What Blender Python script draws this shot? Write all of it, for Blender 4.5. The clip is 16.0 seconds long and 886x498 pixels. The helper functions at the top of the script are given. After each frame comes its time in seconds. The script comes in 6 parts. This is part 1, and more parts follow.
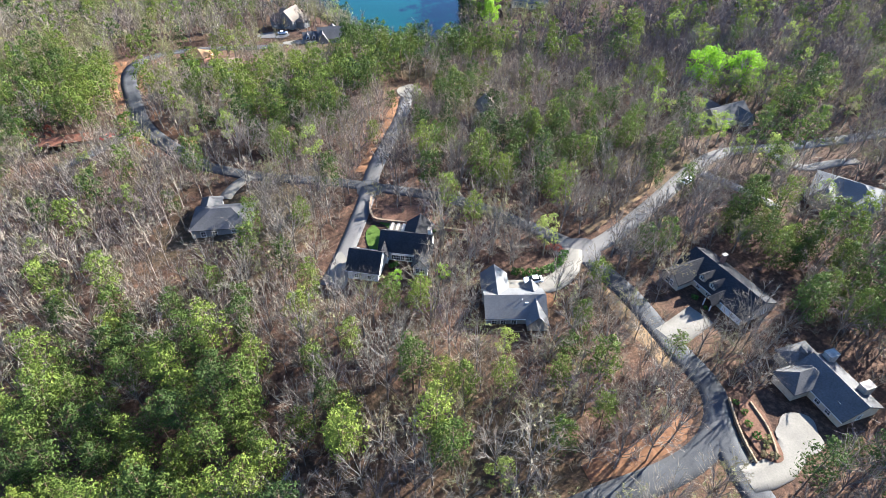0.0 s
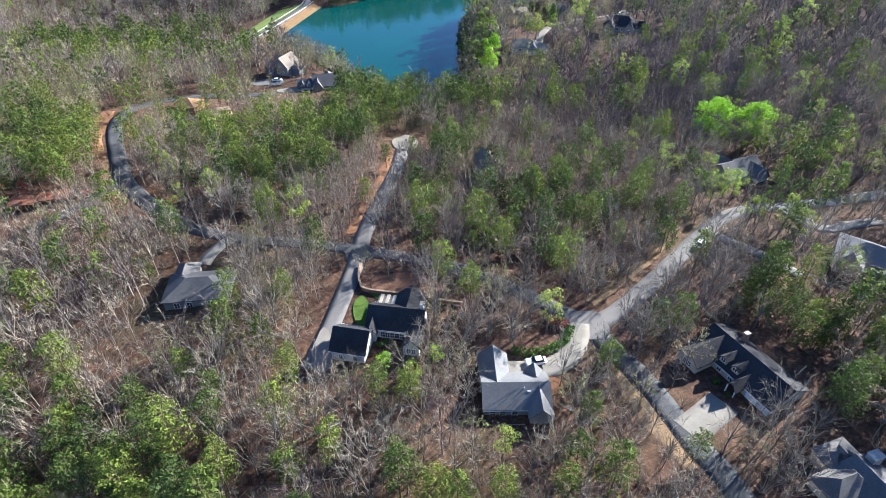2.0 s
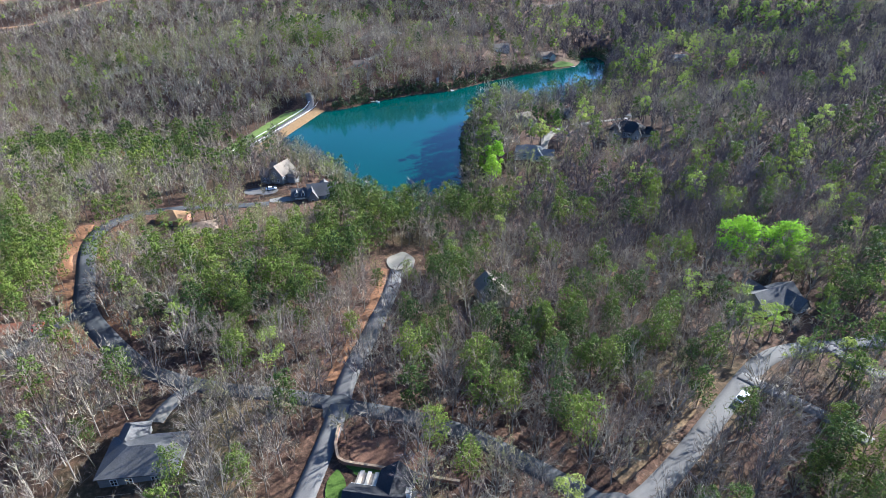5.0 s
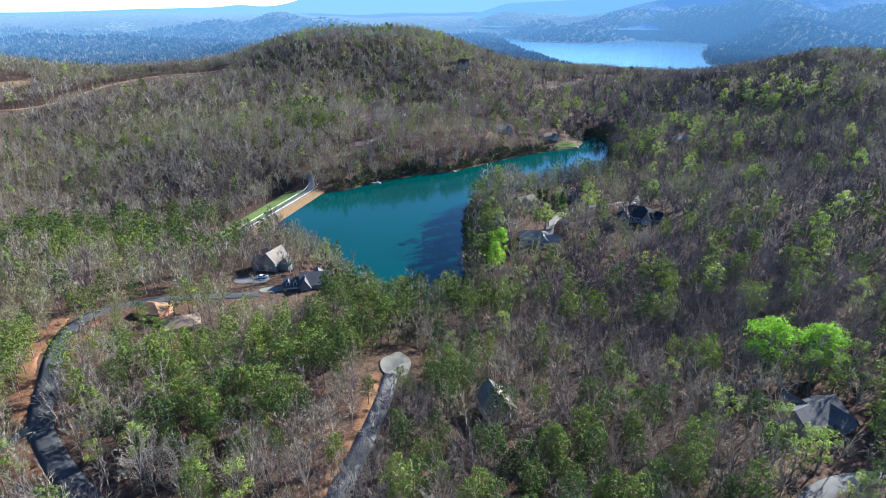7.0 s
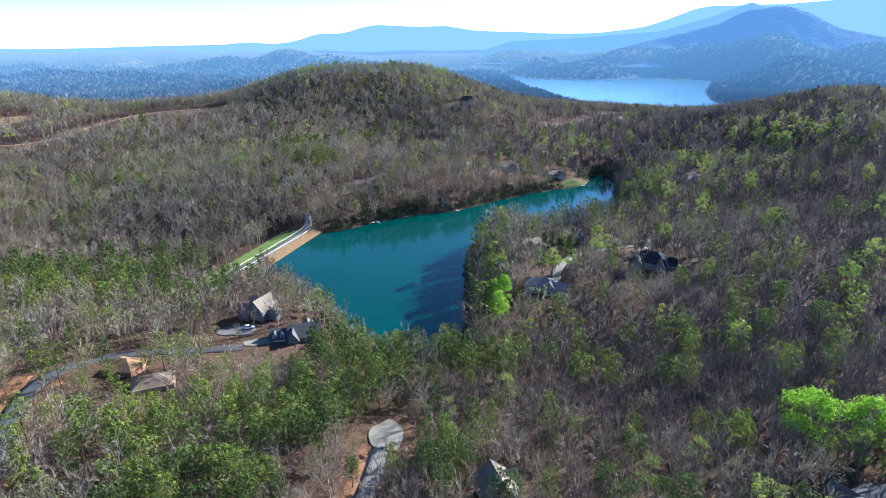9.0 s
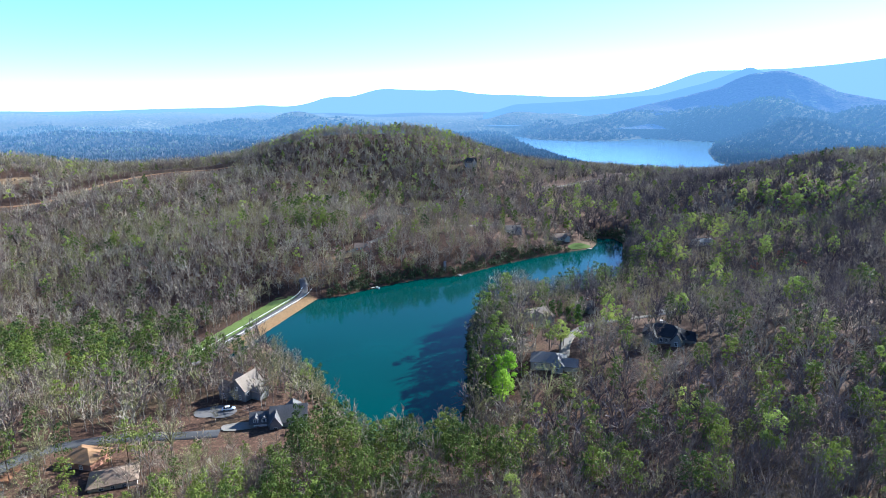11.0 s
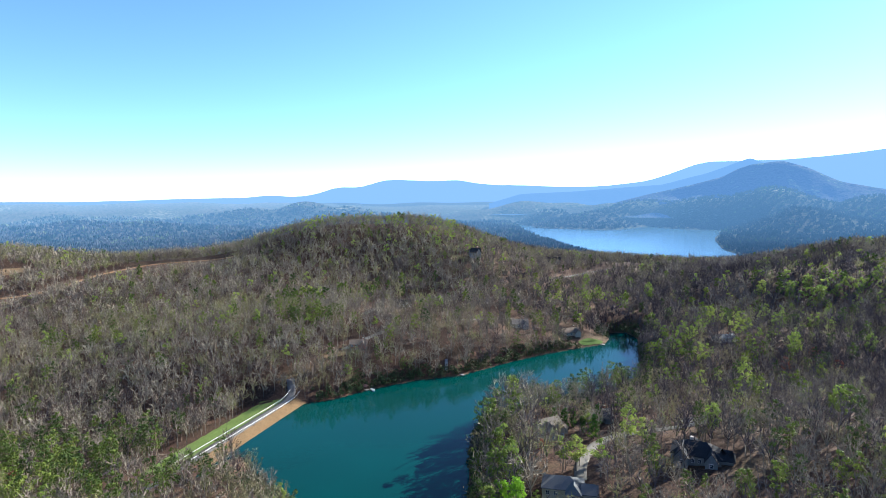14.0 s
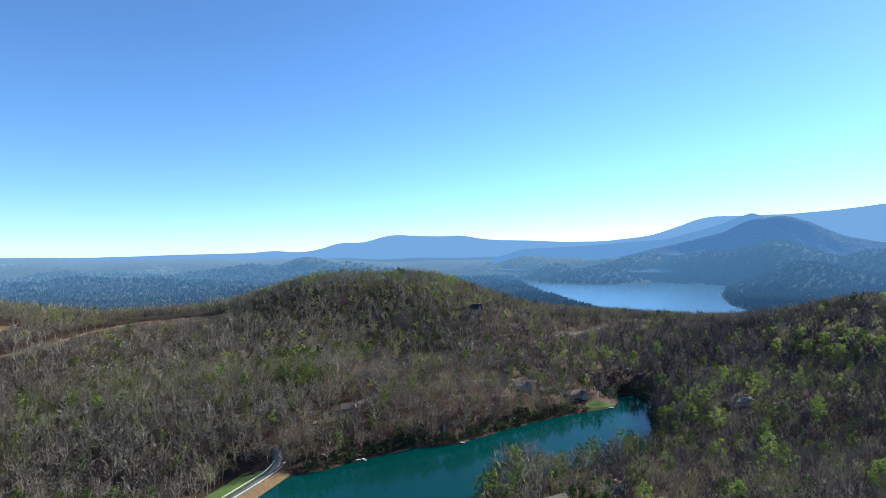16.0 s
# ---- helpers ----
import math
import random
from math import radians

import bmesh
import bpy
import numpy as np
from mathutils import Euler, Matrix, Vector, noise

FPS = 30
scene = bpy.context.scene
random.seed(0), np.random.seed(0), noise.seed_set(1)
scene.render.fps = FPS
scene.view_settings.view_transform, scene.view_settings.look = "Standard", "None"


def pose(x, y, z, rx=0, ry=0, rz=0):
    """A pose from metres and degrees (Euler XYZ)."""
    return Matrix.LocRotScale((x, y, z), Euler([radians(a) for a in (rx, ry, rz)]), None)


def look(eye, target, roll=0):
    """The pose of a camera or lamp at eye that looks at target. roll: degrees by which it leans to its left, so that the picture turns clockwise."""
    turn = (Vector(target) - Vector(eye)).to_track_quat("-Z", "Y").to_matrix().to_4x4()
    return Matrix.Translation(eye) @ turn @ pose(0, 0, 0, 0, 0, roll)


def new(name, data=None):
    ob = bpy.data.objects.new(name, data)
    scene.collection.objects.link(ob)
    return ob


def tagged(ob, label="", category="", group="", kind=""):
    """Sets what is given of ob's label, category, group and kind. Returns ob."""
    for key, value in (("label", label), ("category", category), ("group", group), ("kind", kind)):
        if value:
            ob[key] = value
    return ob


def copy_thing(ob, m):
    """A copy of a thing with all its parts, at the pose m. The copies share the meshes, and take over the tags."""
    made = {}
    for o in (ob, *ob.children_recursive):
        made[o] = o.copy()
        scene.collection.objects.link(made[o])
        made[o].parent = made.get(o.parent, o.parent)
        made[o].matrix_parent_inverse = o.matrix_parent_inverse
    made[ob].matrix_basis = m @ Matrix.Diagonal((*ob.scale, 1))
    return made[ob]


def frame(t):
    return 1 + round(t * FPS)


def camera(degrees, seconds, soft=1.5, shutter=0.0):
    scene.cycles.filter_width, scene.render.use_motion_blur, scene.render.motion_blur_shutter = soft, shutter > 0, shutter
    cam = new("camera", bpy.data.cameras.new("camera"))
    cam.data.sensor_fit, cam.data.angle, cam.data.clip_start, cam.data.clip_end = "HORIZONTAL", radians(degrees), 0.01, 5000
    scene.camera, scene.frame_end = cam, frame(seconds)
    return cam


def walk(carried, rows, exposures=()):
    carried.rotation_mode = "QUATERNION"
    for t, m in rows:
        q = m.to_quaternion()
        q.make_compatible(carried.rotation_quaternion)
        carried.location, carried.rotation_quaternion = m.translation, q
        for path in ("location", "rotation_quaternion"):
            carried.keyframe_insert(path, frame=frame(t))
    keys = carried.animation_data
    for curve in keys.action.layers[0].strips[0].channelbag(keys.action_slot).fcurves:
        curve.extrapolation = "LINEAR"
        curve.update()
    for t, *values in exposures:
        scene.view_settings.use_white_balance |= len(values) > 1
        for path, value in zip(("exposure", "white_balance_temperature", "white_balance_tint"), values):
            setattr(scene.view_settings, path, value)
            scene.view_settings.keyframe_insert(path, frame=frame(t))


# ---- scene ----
cam = camera(74.29, 16.0, soft=0.9)
PATH = [
    (0.0, look((0.00, 0.00, 124.35), (2.45, 75.38, 58.68), 0.54)),
    (0.5, look((0.57, 3.51, 124.21), (2.98, 79.52, 59.29), 0.46)),
    (1.0, look((1.03, 7.44, 124.35), (3.45, 84.24, 60.35), 0.44)),
    (1.5, look((1.30, 11.52, 124.20), (3.86, 89.28, 61.38), 0.58)),
    (2.0, look((2.24, 15.54, 123.85), (4.45, 94.48, 62.49), 0.37)),
    (2.5, look((2.76, 19.73, 123.79), (4.86, 99.89, 64.04), 0.37)),
    (3.0, look((3.41, 24.06, 123.70), (5.31, 105.61, 65.86), 0.27)),
    (3.5, look((3.92, 28.34, 123.71), (5.70, 111.37, 68.00), 0.22)),
    (4.0, look((4.58, 32.69, 123.63), (6.14, 117.14, 70.09), 0.12)),
    (6.5, look((7.26, 54.91, 124.42), (7.81, 145.71, 82.54), -0.29)),
    (7.0, look((7.83, 59.65, 124.39), (8.21, 151.93, 85.88), -0.23)),
    (7.5, look((8.41, 64.52, 124.07), (8.62, 157.90, 88.28), -0.19)),
    (8.0, look((9.04, 69.39, 123.98), (9.04, 163.09, 89.04), -0.17)),
    (8.5, look((9.57, 73.99, 123.99), (9.39, 167.87, 89.54), -0.15)),
    (11.0, look((12.85, 96.88, 124.34), (11.44, 193.99, 100.52), -0.13)),
    (11.5, look((13.50, 101.30, 124.31), (11.83, 198.98, 102.94), -0.18)),
    (12.0, look((14.10, 105.86, 124.25), (12.23, 204.04, 105.35), -0.17)),
    (12.5, look((14.54, 110.41, 124.32), (12.46, 209.02, 107.85), -0.17)),
    (13.0, look((15.15, 114.72, 124.34), (12.83, 213.70, 110.29), -0.18)),
    (13.5, look((16.14, 119.39, 124.39), (13.61, 218.68, 112.78), -0.23)),
    (14.0, look((16.61, 123.78, 124.34), (14.00, 223.33, 115.23), -0.26)),
    (14.5, look((17.50, 128.21, 124.37), (14.67, 227.94, 117.70), -0.26)),
    (15.0, look((18.10, 133.00, 124.47), (15.18, 232.87, 120.20), -0.31)),
    (15.5, look((19.15, 137.48, 124.31), (16.11, 237.42, 122.44), -0.40)),
    (16.0, look((19.82, 141.86, 124.26), (16.70, 241.81, 124.55), -0.38)),
]
walk(cam, PATH, [(0.0, 2.85, 6000, 10), (1.5, 2.58, 5900, 10), (4.0, 2.50, 5550, 9), (7.0, 2.22, 5500, 8), (11.0, 2.18, 5500, 8), (13.5, 2.0, 5900, 7), (15.0, 1.80, 6000, 6), (16.0, 1.42, 5800, 3)])

# ---- world and sun ----
SUN_AZ, SUN_EL = 52.0, 25.5
world = bpy.data.worlds.new("sky")
scene.world = world
world.use_nodes = True
_n = world.node_tree.nodes
_sky = _n.new("ShaderNodeTexSky")
_sky.sky_type, _sky.sun_disc = "NISHITA", False
_sky.sun_elevation, _sky.sun_rotation = radians(SUN_EL), radians(SUN_AZ)
_sky.air_density, _sky.dust_density, _sky.ozone_density = 0.72, 0.05, 5.5
world.node_tree.links.new(_sky.outputs[0], _n["Background"].inputs[0])
_n["Background"].inputs[1].default_value = 0.078
_sd = bpy.data.lights.new("sun", "SUN")
_sd.energy, _sd.angle, _sd.color = 5.0, radians(0.53), (1.0, 0.94, 0.84)
sun = new("sun", _sd)
_a, _e = radians(SUN_AZ), radians(SUN_EL)
sun.matrix_basis = look((300, 300, 300), (300 - 100 * math.sin(_a) * math.cos(_e), 300 - 100 * math.cos(_a) * math.cos(_e), 300 - 100 * math.sin(_e)))


# ---- materials ----
def material(name, colour, rough=0.85, metal=0.0):
    m = bpy.data.materials.new(name)
    m.use_nodes = True
    b = m.node_tree.nodes["Principled BSDF"]
    b.inputs["Base Color"].default_value = (*colour, 1)
    b.inputs["Roughness"].default_value = rough
    b.inputs["Metallic"].default_value = metal
    b.inputs["Specular IOR Level"].default_value = 0.3
    return m, m.node_tree, b


def ramp(tree, source, stops):
    r = tree.nodes.new("ShaderNodeValToRGB")
    while len(r.color_ramp.elements) < len(stops):
        r.color_ramp.elements.new(0.5)
    for el, (p, c) in zip(r.color_ramp.elements, stops):
        el.position, el.color = p, (*c, 1)
    tree.links.new(source, r.inputs[0])
    return r.outputs[0]


def noise_tex(tree, scale, detail=4.0, rough=0.55, coords="Object", stretch=None):
    tc = tree.nodes.new("ShaderNodeTexCoord")
    n = tree.nodes.new("ShaderNodeTexNoise")
    n.inputs["Scale"].default_value, n.inputs["Detail"].default_value, n.inputs["Roughness"].default_value = scale, detail, rough
    if stretch:
        mp = tree.nodes.new("ShaderNodeMapping")
        mp.inputs["Scale"].default_value = stretch
        tree.links.new(tc.outputs[coords], mp.inputs[0])
        tree.links.new(mp.outputs[0], n.inputs["Vector"])
    else:
        tree.links.new(tc.outputs[coords], n.inputs["Vector"])
    return n.outputs["Fac"]


def mix(tree, fac, a, b, blend="MIX"):
    m = tree.nodes.new("ShaderNodeMix")
    m.data_type, m.blend_type = "RGBA", blend
    for sock, v in ((m.inputs[0], fac), (m.inputs[6], a), (m.inputs[7], b)):
        if isinstance(v, (int, float)):
            sock.default_value = v
        elif isinstance(v, tuple):
            sock.default_value = (*v, 1)
        else:
            tree.links.new(v, sock)
    return m.outputs[2]


def math_node(tree, op, a, b=0.0):
    m = tree.nodes.new("ShaderNodeMath")
    m.operation = op
    for sock, v in zip(m.inputs, (a, b)):
        if isinstance(v, (int, float)):
            sock.default_value = v
        else:
            tree.links.new(v, sock)
    return m.outputs[0]


def bump(tree, bsdf, height, strength=0.4, distance=0.05):
    b = tree.nodes.new("ShaderNodeBump")
    b.inputs["Strength"].default_value, b.inputs["Distance"].default_value = strength, distance
    tree.links.new(height, b.inputs["Height"])
    tree.links.new(b.outputs[0], bsdf.inputs["Normal"])


def speckled(name, stops, scale, rough=0.85, patch=0.06, patch_dark=0.75, relief=0.3, depth=0.05, metal=0.0):
    """A surface with grain in several colours and larger patches of wear."""
    m, t, b = material(name, stops[0][1], rough, metal)
    b.inputs["Specular IOR Level"].default_value = 0.08
    grain = noise_tex(t, scale, 6, 0.65)
    col = ramp(t, grain, stops)
    big = noise_tex(t, patch, 3, 0.5)
    shade = ramp(t, big, ((0.3, (patch_dark,) * 3), (0.7, (1.0, 1.0, 1.0))))
    t.links.new(mix(t, 1.0, col, shade, "MULTIPLY"), b.inputs["Base Color"])
    if relief:
        bump(t, b, grain, relief, depth)
    return m


def foliage(name, stops, rough=0.8, glow_through=0.25, region=0.012, drift=0.6):
    """Leaves or twigs: each tree has a tint of its own, stands of trees drift in tone, each sprig a little more."""
    m, t, b = material(name, stops[0][1], rough)
    b.inputs["Specular IOR Level"].default_value = 0.06
    at = t.nodes.new("ShaderNodeAttribute")
    at.attribute_name = "tint"
    oi = t.nodes.new("ShaderNodeObjectInfo")
    geo = t.nodes.new("ShaderNodeNewGeometry")
    stand = t.nodes.new("ShaderNodeTexNoise")
    stand.inputs["Scale"].default_value, stand.inputs["Detail"].default_value = region, 3.0
    t.links.new(geo.outputs["Position"], stand.inputs["Vector"])
    tree_tint = math_node(t, "FRACT", math_node(t, "ADD", at.outputs["Fac"], oi.outputs["Random"]))
    fac = math_node(t, "ADD", math_node(t, "MULTIPLY", tree_tint, 0.80), math_node(t, "MULTIPLY", geo.outputs["Random Per Island"], 0.20))
    fac = math_node(t, "ADD", fac, math_node(t, "MULTIPLY", math_node(t, "SUBTRACT", stand.outputs["Fac"], 0.5), 2.0 * drift))
    col = ramp(t, fac, stops)
    t.links.new(col, b.inputs["Base Color"])
    if glow_through:
        tr = t.nodes.new("ShaderNodeBsdfTranslucent")
        t.links.new(col, tr.inputs["Color"])
        mx = t.nodes.new("ShaderNodeMixShader")
        mx.inputs[0].default_value = glow_through
        t.links.new(b.outputs[0], mx.inputs[1])
        t.links.new(tr.outputs[0], mx.inputs[2])
        t.links.new(mx.outputs[0], t.nodes["Material Output"].inputs["Surface"])
    return m


M = {}
M["bark"] = speckled("bark", ((0.3, (0.112, 0.093, 0.079)), (0.7, (0.215, 0.191, 0.163))), 3.0)
M["pine_bark"] = speckled("pine_bark", ((0.3, (0.086, 0.056, 0.039)), (0.7, (0.189, 0.129, 0.095))), 3.0)
M["twigs"] = foliage("twigs", ((0.0, (0.085, 0.067, 0.058)), (0.3, (0.145, 0.118, 0.099)), (0.55, (0.194, 0.164, 0.128)), (0.8, (0.225, 0.187, 0.137)), (1.0, (0.241, 0.212, 0.166))), 0.85, 0.08)
# darker copy of the twigs: shade of the backlit slopes put into the colour
M["shaded_twigs"] = foliage("shaded_twigs", ((0.0, (0.041, 0.033, 0.040)), (0.4, (0.068, 0.055, 0.060)), (0.75, (0.099, 0.081, 0.084)), (1.0, (0.140, 0.120, 0.116))), 0.85, 0.06)
M["buds"] = foliage("buds", ((0.0, (0.090, 0.084, 0.044)), (0.3, (0.140, 0.126, 0.070)), (0.55, (0.190, 0.164, 0.096)), (0.8, (0.160, 0.166, 0.068)), (1.0, (0.230, 0.208, 0.112))), 0.8, 0.3)
M["needles"] = foliage("needles", ((0.0, (0.028, 0.046, 0.016)), (0.35, (0.054, 0.080, 0.019)), (0.7, (0.094, 0.124, 0.023)), (1.0, (0.132, 0.161, 0.030))), 0.7, 0.27)
M["fresh"] = foliage("fresh", ((0.0, (0.142, 0.284, 0.019)), (0.6, (0.198, 0.344, 0.028)), (1.0, (0.249, 0.378, 0.043))), 0.7, 0.45)
M["red_buds"] = foliage("red_buds", ((0.0, (0.206, 0.048, 0.034)), (0.6, (0.248, 0.083, 0.055)), (1.0, (0.193, 0.083, 0.062))), 0.8, 0.3)
M["shrub"] = foliage("shrub", ((0.0, (0.026, 0.038, 0.017)), (0.6, (0.050, 0.069, 0.029)), (1.0, (0.086, 0.088, 0.045))), 0.7, 0.15)
M["hedge"] = foliage("hedge", ((0.0, (0.026, 0.065, 0.013)), (0.6, (0.047, 0.103, 0.017)), (1.0, (0.069, 0.129, 0.026))), 0.6, 0.2)
M["spring"] = foliage("spring", ((0.0, (0.129, 0.176, 0.036)), (0.5, (0.189, 0.245, 0.048)), (1.0, (0.249, 0.284, 0.069))), 0.7, 0.42)
M["weathered"] = speckled("weathered", ((0.3, (0.26, 0.245, 0.225)), (0.7, (0.40, 0.38, 0.35))), 3.0, 0.85, 0.3, 0.8)
M["asphalt"] = speckled("asphalt", ((0.3, (0.049, 0.050, 0.052)), (0.7, (0.076, 0.077, 0.079))), 4.0, 0.9, 0.12, 0.7)
M["old_asphalt"] = speckled("old_asphalt", ((0.3, (0.103, 0.098, 0.092)), (0.7, (0.144, 0.135, 0.129))), 4.0, 0.9, 0.12, 0.75)
M["concrete"] = speckled("concrete", ((0.3, (0.153, 0.141, 0.120)), (0.7, (0.199, 0.183, 0.157))), 3.0, 0.9, 0.2, 0.75)
M["gravel"] = speckled("gravel", ((0.3, (0.152, 0.137, 0.114)), (0.7, (0.217, 0.197, 0.162))), 2.0, 0.95, 0.15, 0.75)
M["riprap"] = speckled("riprap", ((0.3, (0.116, 0.070, 0.033)), (0.7, (0.194, 0.125, 0.064))), 1.2, 0.95, 0.2, 0.8, 0.8, 0.4)
M["clay"] = speckled("clay", ((0.3, (0.198, 0.103, 0.050)), (0.7, (0.297, 0.186, 0.101))), 1.0, 0.95, 0.15, 0.7)
M["grass"] = speckled("grass", ((0.3, (0.043, 0.077, 0.013)), (0.7, (0.082, 0.129, 0.026))), 2.0, 0.95, 0.1, 0.75)
M["dam_grass"] = speckled("dam_grass", ((0.3, (0.100, 0.142, 0.031)), (0.7, (0.163, 0.219, 0.060))), 0.6, 0.95, 0.05, 0.75)
M["shed_roof"] = speckled("shed_roof", ((0.3, (0.15, 0.062, 0.038)), (0.7, (0.24, 0.110, 0.068))), 1.5, 0.85, 0.3, 0.7)
M["white_wall"] = speckled("white_wall", ((0.3, (0.535, 0.510, 0.462)), (0.7, (0.632, 0.608, 0.559))), 2.0, 0.8, 0.3, 0.85)
M["tan_wall"] = speckled("tan_wall", ((0.3, (0.38, 0.32, 0.24)), (0.7, (0.50, 0.43, 0.33))), 2.0, 0.85, 0.3, 0.85)
M["grey_wall"] = speckled("grey_wall", ((0.3, (0.172, 0.172, 0.165)), (0.7, (0.238, 0.238, 0.224))), 2.0, 0.85, 0.3, 0.85)
M["brick_wall"] = speckled("brick_wall", ((0.3, (0.25, 0.12, 0.08)), (0.7, (0.36, 0.19, 0.13))), 4.0, 0.9, 0.3, 0.8)
M["dark_shingle"] = speckled("dark_shingle", ((0.3, (0.022, 0.022, 0.024)), (0.7, (0.044, 0.043, 0.045))), 3.0, 0.85, 0.25, 0.75)
M["grey_shingle"] = speckled("grey_shingle", ((0.3, (0.075, 0.073, 0.071)), (0.7, (0.125, 0.120, 0.116))), 3.0, 0.85, 0.25, 0.75)
M["pale_shingle"] = speckled("pale_shingle", ((0.3, (0.105, 0.105, 0.105)), (0.7, (0.146, 0.146, 0.146))), 3.0, 0.8, 0.25, 0.8)
M["brown_shingle"] = speckled("brown_shingle", ((0.3, (0.150, 0.105, 0.075)), (0.7, (0.232, 0.173, 0.128))), 3.0, 0.85, 0.25, 0.75)
M["clay_shingle"] = speckled("clay_shingle", ((0.3, (0.255, 0.143, 0.068)), (0.7, (0.375, 0.225, 0.120))), 3.0, 0.85, 0.25, 0.75)
M["tan_shingle"] = speckled("tan_shingle", ((0.3, (0.165, 0.134, 0.104)), (0.7, (0.231, 0.195, 0.159))), 3.0, 0.85, 0.25, 0.75)
M["trim_white"] = speckled("trim_white", ((0.3, (0.612, 0.603, 0.578)), (0.7, (0.697, 0.689, 0.663))), 2.0, 0.6, 0.4, 0.9, 0)
M["stone"] = speckled("stone", ((0.3, (0.22, 0.19, 0.16)), (0.7, (0.42, 0.38, 0.33))), 1.5, 0.9, 0.4, 0.75, 0.6, 0.1)
M["timber"] = speckled("timber", ((0.3, (0.20, 0.14, 0.09)), (0.7, (0.32, 0.24, 0.16))), 3.0, 0.8, 0.3, 0.8)
M["car_white"] = material("car_white", (0.78, 0.78, 0.78), 0.25)[0]
M["car_dark"] = material("car_dark", (0.03, 0.03, 0.035), 0.3)[0]
M["tyre"] = material("tyre", (0.02, 0.02, 0.02), 0.9)[0]
M["chrome"] = material("chrome", (0.7, 0.7, 0.7), 0.2, 1.0)[0]
M["tail_red"] = material("tail_red", (0.4, 0.02, 0.02), 0.3)[0]
M["glass"] = material("glass", (0.02, 0.025, 0.03), 0.08)[0]
M["glass"].node_tree.nodes["Principled BSDF"].inputs["Specular IOR Level"].default_value = 0.6


def ground_material():
    m, t, b = material("leaf_litter", (0.2, 0.12, 0.08), 0.95)
    b.inputs["Specular IOR Level"].default_value = 0.1
    fine = noise_tex(t, 0.9, 8, 0.7)
    litter = ramp(t, fine, ((0.28, (0.016, 0.011, 0.009)), (0.5, (0.064, 0.038, 0.026)), (0.72, (0.155, 0.093, 0.062))))
    mid = noise_tex(t, 0.045, 5, 0.6)
    tone = ramp(t, mid, ((0.3, (0.72, 0.70, 0.70)), (0.55, (1.0, 0.96, 0.92)), (0.75, (1.1, 1.15, 0.95))))
    col = mix(t, 1.0, litter, tone, "MULTIPLY")
    green = ramp(t, noise_tex(t, 0.02, 4, 0.6), ((0.55, (0, 0, 0)), (0.75, (0.22, 0.22, 0.22))))
    col = mix(t, green, col, (0.10, 0.12, 0.04))
    t.links.new(col, b.inputs["Base Color"])
    bump(t, b, fine, 0.7, 0.35)
    return m


def water_material(name, colour, ripple=0.02, rough=0.06, spec=0.5):
    m, t, b = material(name, colour, rough)
    b.inputs["Specular IOR Level"].default_value = spec
    b.inputs["IOR"].default_value = 1.33
    big = noise_tex(t, 0.012, 3, 0.5)
    k = ramp(t, big, ((0.3, tuple(c * 0.85 for c in colour)), (0.7, tuple(c * 1.1 for c in colour))))
    t.links.new(k, b.inputs["Base Color"])
    bump(t, b, noise_tex(t, 0.7, 4, 0.6), ripple, 0.3)
    return m


# haze colours that far surfaces emit, by share of 4.8 km distance
HAZE_EMISSION = ((0.20, (0.0032, 0.0073, 0.0146)), (0.36, (0.0073, 0.0170, 0.0348)), (0.55, (0.0162, 0.0373, 0.0713)), (0.70, (0.0251, 0.0559, 0.1037)), (0.83, (0.0373, 0.0778, 0.1337)), (0.92, (0.0437, 0.0842, 0.1393)), (1.0, (0.0648, 0.1150, 0.1823)))


def painted_haze(t, b):
    """Haze over far land, painted as surface emission: more of it with every kilometre from the near hills."""
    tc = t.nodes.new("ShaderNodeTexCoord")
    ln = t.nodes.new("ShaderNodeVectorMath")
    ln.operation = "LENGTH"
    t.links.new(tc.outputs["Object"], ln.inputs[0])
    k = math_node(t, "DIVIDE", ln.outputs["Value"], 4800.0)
    t.links.new(ramp(t, k, HAZE_EMISSION), b.inputs["Emission Color"])
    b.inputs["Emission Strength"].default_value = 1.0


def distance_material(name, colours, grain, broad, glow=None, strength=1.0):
    """Far wooded land: speckled treetops and broad patches, with haze painted on as emission."""
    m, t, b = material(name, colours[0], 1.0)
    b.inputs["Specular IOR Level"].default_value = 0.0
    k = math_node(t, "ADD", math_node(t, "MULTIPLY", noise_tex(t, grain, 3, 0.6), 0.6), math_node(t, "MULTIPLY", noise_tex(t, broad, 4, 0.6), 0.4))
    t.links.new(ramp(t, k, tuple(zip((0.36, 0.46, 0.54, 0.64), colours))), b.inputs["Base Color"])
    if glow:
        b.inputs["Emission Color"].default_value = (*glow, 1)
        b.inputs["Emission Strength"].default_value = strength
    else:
        painted_haze(t, b)
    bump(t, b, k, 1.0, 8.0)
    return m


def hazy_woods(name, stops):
    """Far treetops, each of its own tint, with haze added as emission."""
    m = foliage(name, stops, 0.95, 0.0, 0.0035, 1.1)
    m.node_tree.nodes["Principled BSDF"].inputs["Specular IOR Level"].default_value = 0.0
    painted_haze(m.node_tree, m.node_tree.nodes["Principled BSDF"])
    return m


